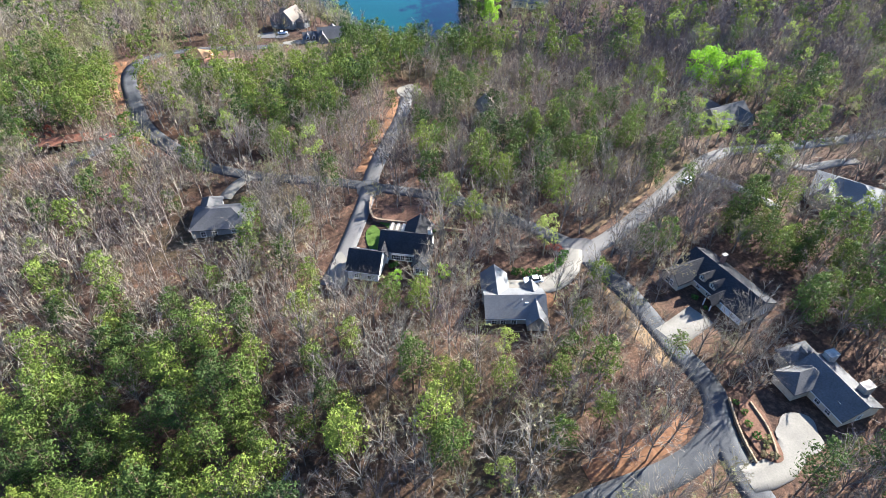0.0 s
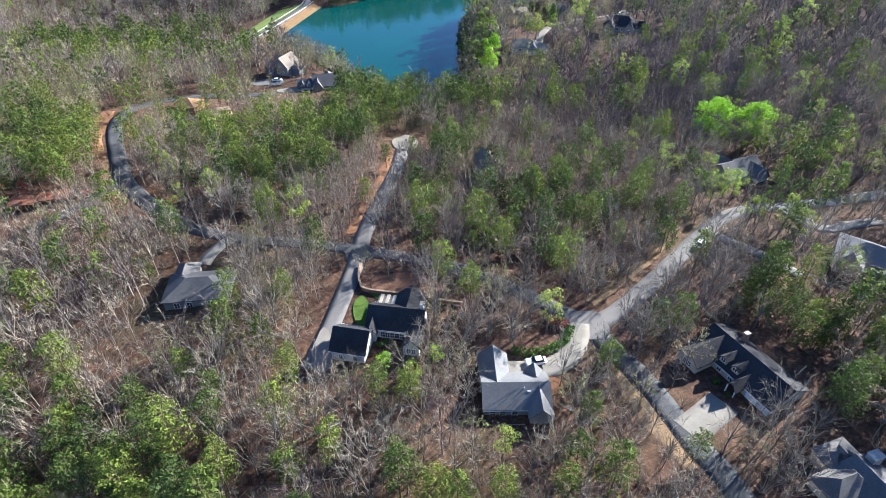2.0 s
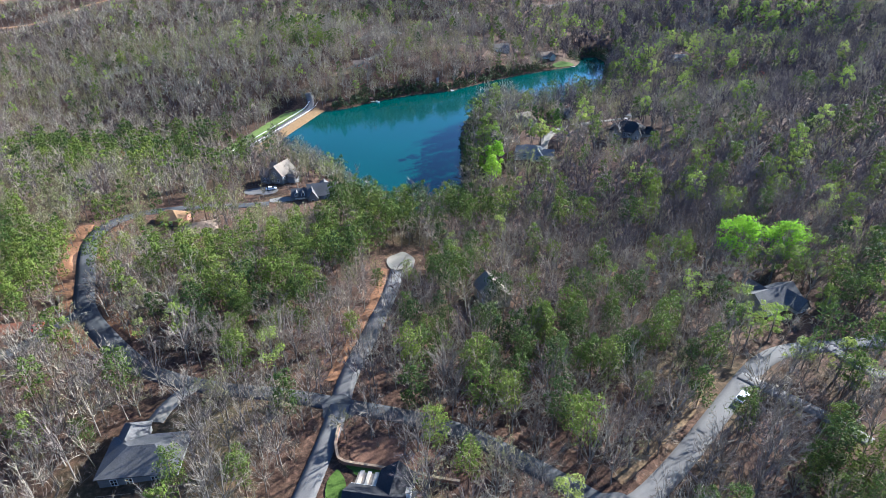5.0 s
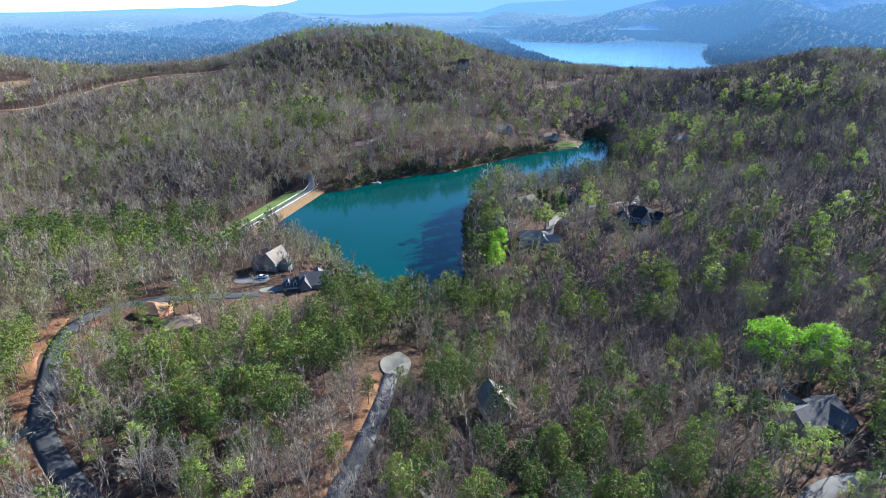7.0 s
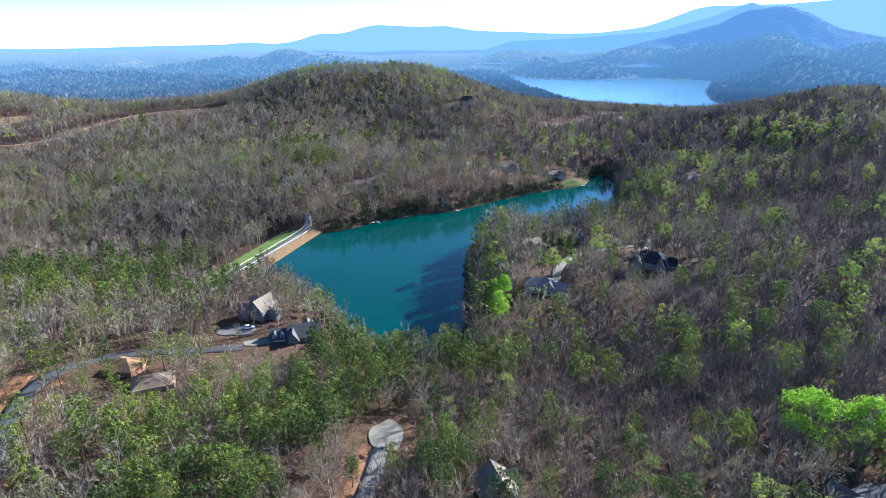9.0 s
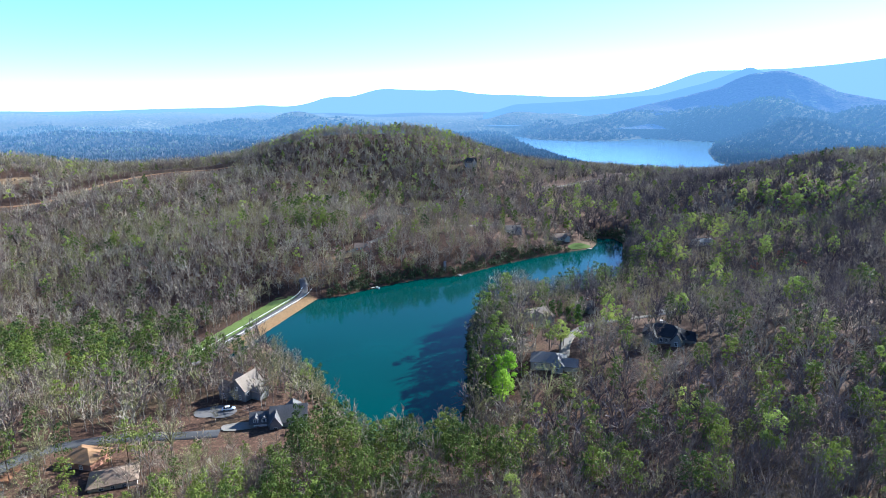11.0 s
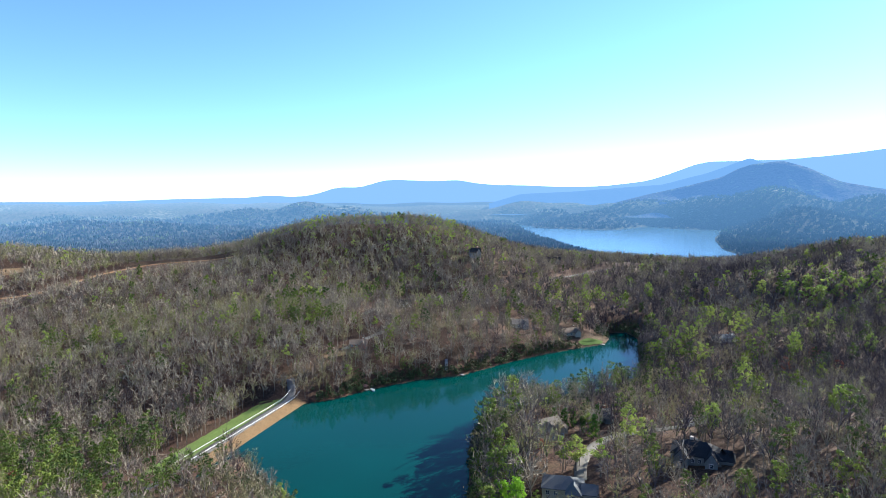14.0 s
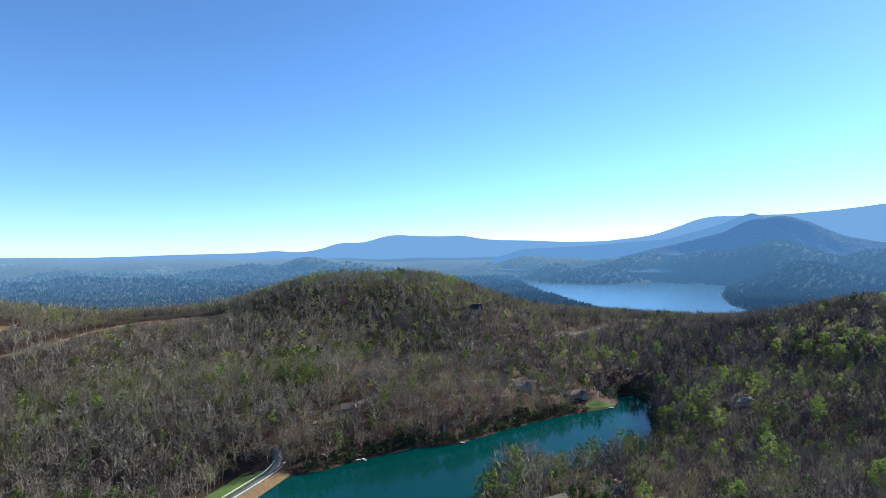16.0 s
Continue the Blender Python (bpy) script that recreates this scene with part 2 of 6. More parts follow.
M["ground"] = ground_material()
M["lake"] = water_material("lake_water", (0.001, 0.032, 0.029), 0.03, 0.08, 0.18)
# the far lake's base colour is paled and blued to hold sky reflection
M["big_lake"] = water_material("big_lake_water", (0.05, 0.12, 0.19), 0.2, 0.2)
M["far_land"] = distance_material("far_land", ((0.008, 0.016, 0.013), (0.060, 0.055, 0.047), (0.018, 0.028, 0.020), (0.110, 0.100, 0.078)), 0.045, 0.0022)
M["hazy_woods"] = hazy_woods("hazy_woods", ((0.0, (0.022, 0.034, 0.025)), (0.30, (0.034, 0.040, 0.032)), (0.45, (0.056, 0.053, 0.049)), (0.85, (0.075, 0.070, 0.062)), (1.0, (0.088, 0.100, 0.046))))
# blue emission on each ridge stands for haze, stronger the farther it lies
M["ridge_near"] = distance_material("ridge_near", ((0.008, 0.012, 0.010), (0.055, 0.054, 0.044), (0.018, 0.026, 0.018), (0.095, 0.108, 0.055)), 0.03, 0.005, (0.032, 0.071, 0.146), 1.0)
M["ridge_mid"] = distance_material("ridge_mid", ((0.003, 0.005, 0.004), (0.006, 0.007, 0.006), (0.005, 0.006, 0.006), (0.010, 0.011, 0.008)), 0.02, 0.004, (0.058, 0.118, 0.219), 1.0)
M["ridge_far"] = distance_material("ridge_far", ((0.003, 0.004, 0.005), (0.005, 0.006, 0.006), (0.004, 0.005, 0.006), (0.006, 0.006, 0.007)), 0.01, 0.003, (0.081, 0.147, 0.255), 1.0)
M["pine_straw"] = speckled("pine_straw", ((0.25, (0.056, 0.032, 0.021)), (0.5, (0.161, 0.080, 0.041)), (0.75, (0.241, 0.133, 0.075))), 1.2, 0.95, 0.1, 0.65)
M["dry_grass"] = speckled("dry_grass", ((0.25, (0.069, 0.041, 0.026)), (0.5, (0.172, 0.114, 0.062)), (0.75, (0.249, 0.172, 0.099))), 1.2, 0.95, 0.1, 0.7)
M["mulch"] = speckled("mulch", ((0.3, (0.086, 0.047, 0.030)), (0.7, (0.163, 0.090, 0.060))), 2.0, 0.95, 0.2, 0.7)


# ---- mesh helpers ----
def link(name, bm, mat, parent=None, label=""):
    me = bpy.data.meshes.new(name)
    bm.to_mesh(me)
    bm.free()
    me.materials.append(mat)
    ob = new(name, me)
    if parent:
        ob.parent = parent
    if label:
        ob["label"] = label
    return ob


def part(name, bm, mat, parent, label=""):
    return link(name, bm, mat, parent, label)


def from_arrays(name, verts, faces, mats, tint=None, index=None):
    """A mesh from arrays of corners and triangles or quads."""
    me = bpy.data.meshes.new(name)
    k = faces.shape[1]
    me.vertices.add(len(verts))
    me.vertices.foreach_set("co", np.asarray(verts, np.float32).ravel())
    me.loops.add(faces.size)
    me.loops.foreach_set("vertex_index", np.asarray(faces, np.int32).ravel())
    me.polygons.add(len(faces))
    me.polygons.foreach_set("loop_start", np.arange(0, faces.size, k, dtype=np.int32))
    for m in mats:
        me.materials.append(m)
    if index is not None:
        me.polygons.foreach_set("material_index", np.asarray(index, np.int32))
    if tint is not None:
        me.attributes.new("tint", "FLOAT", "POINT").data.foreach_set("value", np.asarray(tint, np.float32))
    me.update(calc_edges=True)
    return me


def box(bm, x0, x1, y0, y1, z0, z1):
    v = [bm.verts.new((x, y, z)) for z in (z0, z1) for x, y in ((x0, y0), (x1, y0), (x1, y1), (x0, y1))]
    for f in ((3, 2, 1, 0), (4, 5, 6, 7), (0, 1, 5, 4), (1, 2, 6, 5), (2, 3, 7, 6), (3, 0, 4, 7)):
        bm.faces.new([v[i] for i in f])
    return bm


def prism(bm, outline, axis, a, b):
    """An outline of (u, v) extruded along x or y from a to b."""
    def put(s, u, v):
        return bm.verts.new((s, u, v) if axis == "x" else (u, s, v))
    one, two = [put(a, u, v) for u, v in outline], [put(b, u, v) for u, v in outline]
    n = len(outline)
    bm.faces.new(one)
    bm.faces.new(two[::-1])
    for i in range(n):
        bm.faces.new((one[i], two[i], two[(i + 1) % n], one[(i + 1) % n]))
    bmesh.ops.recalc_face_normals(bm, faces=bm.faces)
    return bm


# ---- the shape of the land ----
# ground heights (x, y, z) at known spots; the land between them is filled in smoothly
SPOTS = ((0, -60, 18), (-90, -20, 14), (90, -30, 24), (0, 20, 21), (-60, 60, 19), (60, 60, 26), (-130, 90, 20), (34, 116, 24.6), (25, 100, 26),
         (75, 137, 27.5), (72, 98, 24), (85, 62, 25), (-15, 130, 26), (-20, 105, 27), (-60, 130, 23), (-17, 145, 25), (-10, 190, 21), (-8, 223, 17),
         (-107, 200, 20), (-118, 272, 13), (-87, 257, 12), (-64, 285, 11), (-75, 317, 8), (22, 188, 20), (20, 250, 12), (100, 183, 23))
SPOTS2 = ((120, 144, 26), (180, 120, 28), (108, 215, 24), (175, 290, 26), (182, 366, 28), (83, 359, 15), (123, 397, 14), (108, 330, 20),
          (58, 387, 11), (60, 300, 12), (90, 270, 16), (-65, 533, 17), (-56, 620, 27), (-34, 666, 22), (52, 621, 17), (110, 612, 7),
          (36, 806, 54), (-43, 814, 48), (-5, 880, 72), (-147, 923, 86), (-30, 960, 84), (-268, 862, 50), (-331, 821, 45), (-480, 762, 46))
SPOTS3 = ((-195, 525, 12), (-185, 650, 22), (-226, 450, -10), (-140, 420, -6), (-312, 545, 3), (-250, 330, 4), (147, 917, 32), (177, 792, 14), (218, 640, 15),
          (216, 555, 17), (221, 487, 10), (321, 619, 25), (330, 670, 42), (275, 495, 24), (330, 380, 34), (420, 560, 48), (480, 760, 62),
          (260, 1080, 17), (140, 1320, 10), (-540, 815, 57), (-222, 913, 72), (-420, 960, 26), (-300, 1150, -10), (-600, 980, -5), (-30, 1230, 15), (340, 985, 19), (396, 960, 20), (530, 880, 54), (450, 1180, -5), (640, 1080, 5), (40, 1500, -25), (300, 220, 30), (-330, 160, 16), (700, 700, 74), (-700, 800, 52))


HILLS = ((1660, 3260, 150, 520, 420), (1400, 3420, 110, 520, 380), (1120, 3560, 90, 460, 300), (2080, 3000, 110, 500, 420), (820, 3420, 30, 330, 200), (1500, 2750, 55, 420, 330),
         (1180, 2760, 6, 260, 220), (520, 3640, 50, 260, 220), (2300, 2500, 70, 500, 420), (-900, 3740, 92, 420, 200), (-1250, 3780, 60, 500, 200), (-640, 3720, 56, 420, 200), (560, 3950, 86, 700, 160), (980, 3900, 96, 600, 160), (-1250, 3600, 40, 520, 200), (-1700, 2900, 0, 700, 260), (-600, 2500, -14, 420, 220))


def wide_land(x, y):
    """Large forms: the ridge country falls away to a basin in the north, then climbs to the horizon."""
    r = np.hypot(x, y - 100.0)
    near = 16 + 0 * r
    s = np.clip((r - 850) / 700, 0, 1)
    s = s * s * (3 - 2 * s)
    basin = near * (1 - s) - 52 * s
    roll = 13 * np.sin(x / 210 + 1.3) * np.cos(y / 260) + 9 * np.sin(x / 97 + y / 131)
    far = np.clip((r - 3300) / 1450, 0, 1)
    z = basin + roll * s * (0.4 + 0.6 * (1 - far)) + 138 * far * far
    # the mountain beyond the far lake, its shoulders and foothills
    for px, py, top, rx, ry in HILLS:
        q = ((x - px) / rx) ** 2 + ((y - py) / ry) ** 2
        z = np.maximum(z, -52 + (top + 52) / (1 + q) ** 1.6 + 9 * np.sin(x / 61 + py) * np.sin(y / 73 + px) * np.exp(-q / 3))
    return z


_pts = np.array(SPOTS + SPOTS2 + SPOTS3, float)
_off = _pts[:, 2] - wide_land(_pts[:, 0], _pts[:, 1])


def _kernel(d2):
    return 1.0 / (1.0 + d2 / 130.0 ** 2) ** 1.5


_k = _kernel((_pts[:, None, 0] - _pts[None, :, 0]) ** 2 + (_pts[:, None, 1] - _pts[None, :, 1]) ** 2)
_w = np.linalg.solve(_k + 0.02 * np.eye(len(_pts)), _off)

# outline of the small lake, clockwise from the dam
LAKE = ((-91, 396), (-86, 422), (-78, 462), (-62, 470), (-42, 488), (-12, 509), (19, 520), (50, 549), (80, 572), (112, 592), (138, 606), (147, 625),
        (150, 646), (168, 648), (172, 625), (158, 578), (147, 535), (140, 506), (126, 499), (96, 478), (72, 465), (49, 455), (36, 447), (27, 432),
        (22, 400), (21, 360), (20, 325), (17, 298), (5, 292), (-10, 291), (-20, 296), (-27, 306), (-36, 323), (-49, 342), (-63, 360), (-77, 376))
DAM_A, DAM_B = (-109.5, 375.0), (-86.0, 462.0)


def shore_distance(x, y, edge):
    """Distance to a lake's edge, negative on the water."""
    x, y = np.asarray(x, float), np.asarray(y, float)
    best = np.full(x.shape, 1e9)
    inside = np.zeros(x.shape, bool)
    n = len(edge)
    for i in range(n):
        (ax, ay), (bx, by) = edge[i], edge[(i + 1) % n]
        ex, ey = bx - ax, by - ay
        s = np.clip(((x - ax) * ex + (y - ay) * ey) / (ex * ex + ey * ey), 0, 1)
        best = np.minimum(best, np.hypot(x - ax - s * ex, y - ay - s * ey))
        if ay != by:
            inside ^= ((ay > y) != (by > y)) & (x < (bx - ax) * (y - ay) / (by - ay) + ax)
    return np.where(inside, -best, best)


def lake_distance(x, y):
    return shore_distance(x, y, LAKE)


BIG_LAKE, BIG_Z = ((355, 3690), (439, 3188), (663, 3018), (796, 3007), (1054, 3296), (1093, 3078), (1291, 2965), (981, 2342), (846, 1979), (802, 1746), (640, 1473), (427, 1648), (376, 2170), (332, 2783)), -46.0


def big_lake_distance(x, y):
    return shore_distance(x, y, BIG_LAKE)


def raw_land(x, y):
    x, y = np.asarray(x, float), np.asarray(y, float)
    z = wide_land(x, y)
    for (px, py, _), w in zip(_pts, _w):
        z = z + w * _kernel((x - px) ** 2 + (y - py) ** 2)
    return z


def land(x, y):
    """Height of the ground."""
    x, y = np.asarray(x, float), np.asarray(y, float)
    z = raw_land(x, y)
    b = big_lake_distance(x, y)
    s = np.clip(b / 260, 0, 1)
    near_big = np.where(b > 0, (BIG_Z + 2 + b * 0.06) * (1 - s) + np.maximum(z, BIG_Z + 6) * s, BIG_Z + np.maximum(-6, b * 0.2))
    z = np.where(b < 260, near_big, z)
    d = lake_distance(x, y)
    s = np.clip(d / 30, 0, 1)
    s = s * s * (3 - 2 * s)
    bank = 0.35 + 0.22 * np.clip(d, 0, 30)
    z = np.where(d > 0, bank * (1 - s) + np.maximum(z, bank * 0.4 - np.clip(d - 30, 0, 200)) * s, np.maximum(-4, d * 0.35))
    # the dam: a level crest, grass falling away to the west
    ux, uy = DAM_B[0] - DAM_A[0], DAM_B[1] - DAM_A[1]
    ln = math.hypot(ux, uy)
    ux, uy = ux / ln, uy / ln
    along, out = (x - DAM_A[0]) * ux + (y - DAM_A[1]) * uy, (x - DAM_A[0]) * -uy + (y - DAM_A[1]) * ux
    crest = np.where(out > 3, 2.2 - (out - 3) * 0.24, np.where(out < -3, 2.2 + (out + 3) * 0.38, 2.2))
    w = np.clip((along + 12) / 12, 0, 1) * np.clip((ln + 14 - along) / 14, 0, 1) * np.clip((46 - out) / 14, 0, 1) * np.clip((out + 16) / 6, 0, 1)
    return z * (1 - w) + np.maximum(crest, -14) * w


# ---- ground ----
def spaced(lo, hi, core_lo, core_hi, step, grow=1.07):
    out, v, s = list(np.arange(core_lo, core_hi + 0.1, step)), core_hi, step
    while v < hi:
        s *= grow
        v += s
        out.append(v)
    v, s, low = core_lo, step, []
    while v > lo:
        s *= grow
        v -= s
        low.append(v)
    return np.array(low[::-1] + out)


gx, gy = spaced(-4700, 4700, -180, 220, 4.0, 1.055), spaced(-600, 4750, 20, 660, 4.0, 1.04)
GX, GY = np.meshgrid(gx, gy)
GZ = land(GX, GY)
_idx = np.arange(GX.size).reshape(GX.shape)
_quads = np.stack([_idx[:-1, :-1], _idx[:-1, 1:], _idx[1:, 1:], _idx[1:, :-1]], -1).reshape(-1, 4)
_co = np.stack([GX.ravel(), GY.ravel(), GZ.ravel()], 1)
_mid = _co[_quads].mean(1)
_reach = np.hypot(_mid[:, 0], _mid[:, 1] - 100)


def sheet(name, quads, mat):
    used, inv = np.unique(quads, return_inverse=True)
    me = from_arrays(name, _co[used], inv.reshape(quads.shape), [mat])
    me.polygons.foreach_set("use_smooth", np.ones(len(me.polygons), bool))
    return new(name, me)


tagged(sheet("ground", _quads[_reach <= 1500], M["ground"]), "rolling woodland floor of brown fallen leaves", "ground", kind="structure")
tagged(sheet("backdrop", _quads[_reach > 1500], M["far_land"]), "wooded lowland and mountain reaching to the horizon, blue haze painted as emission", "backdrop", kind="structure")


def flat_polygon(name, pts, z, mat, label, category, kind="structure"):
    bm = bmesh.new()
    bm.faces.new([bm.verts.new((x, y, z)) for x, y in pts])
    bmesh.ops.triangulate(bm, faces=bm.faces)
    bmesh.ops.recalc_face_normals(bm, faces=bm.faces)
    return tagged(link(name, bm, mat), label, category, kind=kind)


flat_polygon("water", [(x, y) for x, y in ((-100, 280), (185, 280), (185, 665), (-72, 665), (-78, 470), (-90, 425), (-97, 398), (-108, 378))], 0.0,
             M["lake"], "calm teal green lake between wooded shores", "lake")

flat_polygon("water", BIG_LAKE, BIG_Z, M["big_lake"], "distant lake with pale blue sky reflection put into its colour", "lake")


# ---- far ridges ----
def ridge(name, crest, r0, mat, label, foot=-80.0, depth=900.0):
    """A mountain ridge: crest given as (degrees right of north, degrees above level) seen from the lake."""
    ex, ey, ez = 15.0, 100.0, 124.0
    az = np.array([c[0] for c in crest], float)
    el = np.array([c[1] for c in crest], float)
    n, m = 260, 16
    a = np.linspace(az[0], az[-1], n)
    top = np.interp(a, az, el)
    top = np.convolve(np.pad(top, 2, "edge"), np.ones(5) / 5, "valid")
    zt = ez + r0 * np.tan(np.radians(top))
    rows = []
    for k in range(m + 2):
        h = k / m
        r = r0 - depth * (1 - min(h, 1.0)) + 140 * max(0.0, h - 1.0) * m
        x, y = ex + r * np.sin(np.radians(a)), ey + r * np.cos(np.radians(a))
        lump = np.array([noise.fractal(Vector((px / 330, py / 330, foot / 100)), 0.9, 2.1, 5) for px, py in zip(x, y)])
        rise = h ** 1.15 if h <= 1 else 0.8
        z = foot + (zt - foot) * rise + lump * (zt - foot).clip(20, 200) * (0.34 * rise * (1 - min(h, 1.0)) * 2.2 + 0.02)
        rows.append(np.stack([x, y, z], 1))
    co = np.concatenate(rows)
    idx = np.arange(len(co)).reshape(len(rows), n)
    q = np.stack([idx[:-1, :-1], idx[:-1, 1:], idx[1:, 1:], idx[1:, :-1]], -1).reshape(-1, 4)
    me = from_arrays(name, co, q, [mat])
    me.polygons.foreach_set("use_smooth", np.ones(len(me.polygons), bool))
    return tagged(new(name, me), label, "mountain", kind="structure")


M_FAR = ((-60, -0.5), (-38.5, -0.40), (-30.8, -0.38), (-26.5, -0.22), (-19.3, -0.11), (-17.8, 0.14), (-15.7, -0.1), (-13.6, 0.15), (-11.4, 0.90), (-9.7, 0.71), (-6.7, 1.58), (-4.2, 1.46), (-1.4, 1.40), (-0.1, 1.55), (2.1, 1.10), (5.7, 0.95), (10.2, 0.77), (13.7, 0.80),
         (17.1, 1.18), (18.4, 1.47), (22.2, 2.88), (24.6, 2.84), (28.4, 2.91), (32.3, 3.13), (35.4, 3.5), (42, 4.2), (52, 3.0))
M_MID = ((3.0, -0.8), (6.0, 0.10), (11.8, 0.36), (15.4, 0.66), (18.7, 0.88), (22.5, 1.84), (24.8, 2.70), (25.9, 3.10), (26.8, 2.70), (29.0, 1.8), (34.0, -0.5))
M_NEAR = ((9.0, -2.6), (13.0, -1.2), (18.0, 0.1), (21.3, 0.86), (23.8, 1.49), (24.9, 2.15), (26.0, 2.55), (27.3, 2.68), (28.4, 2.76), (30.2, 2.16), (32.4, 1.0), (35.5, 0.3), (40, 0.5), (48, -1.0))
ridge("backdrop", M_FAR, 4760, M["ridge_far"], "mountains on the horizon, pale blue haze put in as emission", 30, 140)
ridge("backdrop", M_MID, 4350, M["ridge_mid"], "wooded mountain ridge, bright blue haze put in as emission", 0, 600)
ridge("backdrop", M_NEAR, 3950, M["ridge_near"], "wooded mountain beyond the far lake, blue haze put in as emission", 0, 560)



# ---- roads ----
def along(points, step=3.0):
    """Even steps along a smooth line through the points."""
    p = np.array(points, float)
    for _ in range(3):
        q = np.empty((2 * len(p) - 2, 2))
        q[0::2], q[1::2] = 0.75 * p[:-1] + 0.25 * p[1:], 0.25 * p[:-1] + 0.75 * p[1:]
        p = np.vstack([p[:1], q, p[-1:]])
    d = np.r_[0, np.cumsum(np.hypot(*np.diff(p, axis=0).T))]
    s = np.linspace(0, d[-1], max(3, int(d[-1] / step)))
    return np.stack([np.interp(s, d, p[:, 0]), np.interp(s, d, p[:, 1])], 1)


PAVED = []


def road(name, points, width, mat, label, lift=0.22, view=3.0, category="road"):
    c = along(points)
    t = np.gradient(c, axis=0)
    t /= np.linalg.norm(t, axis=1)[:, None]
    side = np.stack([-t[:, 1], t[:, 0]], 1)
    PAVED.append((c, width / 2, view))
    rows = []
    for k, (o, dz) in enumerate(((-0.5, -0.5), (-0.5, 0.0), (-0.17, 0.06), (0.17, 0.06), (0.5, 0.0), (0.5, -0.5))):
        q = c + side * width * o
        mean = land(c[:, 0], c[:, 1])
        z = 0.8 * land(q[:, 0], q[:, 1]) + 0.2 * mean
        z = np.maximum(z, land(q[:, 0], q[:, 1]) - 0.05)
        rows.append(np.stack([q[:, 0], q[:, 1], z + lift * 0.6 + dz * 0.3], 1))
    co = np.stack(rows, 1).reshape(-1, 3)
    idx = np.arange(len(co)).reshape(len(c), 6)
    q = np.stack([idx[:-1, :-1], idx[1:, :-1], idx[1:, 1:], idx[:-1, 1:]], -1).reshape(-1, 4)
    return tagged(new(name, from_arrays(name, co, q[:, ::-1], [mat])), label, category, kind="structure")


def strip(name, points, offset, width, mat, label, lift=0.1, seed=1, category="verge"):
    """A ragged strip of ground beside a line, offset metres to its left."""
    c = along(points, 2.0)
    t = np.gradient(c, axis=0)
    t /= np.linalg.norm(t, axis=1)[:, None]
    side = np.stack([-t[:, 1], t[:, 0]], 1)
    rng = np.random.default_rng(seed)
    rag = np.convolve(rng.normal(0, 1, len(c) + 4), np.ones(5) / 5, "valid") * width * 0.35
    rows = []
    for k in range(6):
        q = c + side * (offset - width / 2 + width * k / 5 + rag * (k == 5) - rag[::-1] * (k == 0))[:, None]
        z = land(q[:, 0], q[:, 1]) + lift - 0.2 * (k in (0, 5))
        rows.append(np.stack([q[:, 0], q[:, 1], z], 1))
    co = np.stack(rows, 1).reshape(-1, 3)
    idx = np.arange(len(co)).reshape(len(c), 6)
    q = np.stack([idx[:-1, :-1], idx[1:, :-1], idx[1:, 1:], idx[:-1, 1:]], -1).reshape(-1, 4)
    return tagged(new(name, from_arrays(name, co, q[:, ::-1], [mat])), label, category, kind="structure")


def patch(name, x, y, rx, ry, turn, mat, label, lift=0.16, seed=1, category="ground patch"):
    """An uneven round patch lying on the ground."""
    rng = np.random.default_rng(seed)
    n, rings = 28, 4
    a = np.linspace(0, 2 * math.pi, n, endpoint=False)
    wob = 1 + 0.10 * np.sin(2 * a + seed) + 0.07 * np.sin(3 * a + 2 * seed) + 0.05 * np.sin(5 * a)
    pts = [(x, y)]
    for k in range(1, rings + 1):
        u, v = rx * wob * np.cos(a) * k / rings, ry * wob * np.sin(a) * k / rings
        c, s = math.cos(radians(turn)), math.sin(radians(turn))
        pts += list(zip(x + u * c - v * s, y + u * s + v * c))
    p = np.array(pts)
    z = land(p[:, 0], p[:, 1]) + lift
    f = [(0, 1 + i, 1 + (i + 1) % n) for i in range(n)]
    for k in range(rings - 1):
        for i in range(n):
            b, d, j = 1 + k * n, 1 + (k + 1) * n, (i + 1) % n
            f += [(b + i, d + i, d + j), (b + i, d + j, b + j)]
    return tagged(new(name, from_arrays(name, np.c_[p, z], np.array(f), [mat])), label, category, kind="structure")


road("road", ((18, 43), (34, 48.5), (42, 51), (50, 55), (55.5, 61), (57.5, 68), (56, 74), (53, 80), (50.5, 88), (47.5, 97), (43, 105), (39, 112)), 5.4, M["asphalt"], "grey asphalt street in patchy tree shade", 0.2, 0.0)
road("road", ((55.5, 61), (55, 54), (57, 46), (60, 36)), 5.4, M["asphalt"], "grey asphalt side street in patchy tree shade", 0.2, 6.0)
road("road", ((34, 115), (40, 112), (48, 117), (62, 130), (74, 142), (86, 154), (96, 160), (110, 161), (138, 165), (160, 170)), 4.8, M["old_asphalt"], "pale worn asphalt street with earth verges", 0.2, 3.0)
road("road", ((38, 114), (22, 126), (10, 134), (-2, 138), (-14, 141), (-30, 146), (-52, 150), (-72, 159)), 4.6, M["asphalt"], "grey asphalt lane winding through shaded woods", 0.2, 0.0)
road("road", ((-71, 158.4), (-80, 166), (-89, 174.5), (-101, 187), (-112, 209), (-120, 224), (-127, 240), (-129, 256), (-122, 270), (-103, 279), (-82, 281), (-70, 283)), 6.0, M["asphalt"], "grey asphalt lane winding down to the lake", 0.2, 6.0)
road("road", ((-101, 187), (-105, 176), (-110, 166), (-117, 158)), 4.0, M["asphalt"], "short asphalt spur into the woods", 0.24, 6.0)
road("road", ((-17, 138), (-17, 150), (-13, 170), (-9, 195), (-8, 210), (-7, 222)), 4.8, M["old_asphalt"], "pale asphalt cul-de-sac lane among pines", 0.25, 6.0)
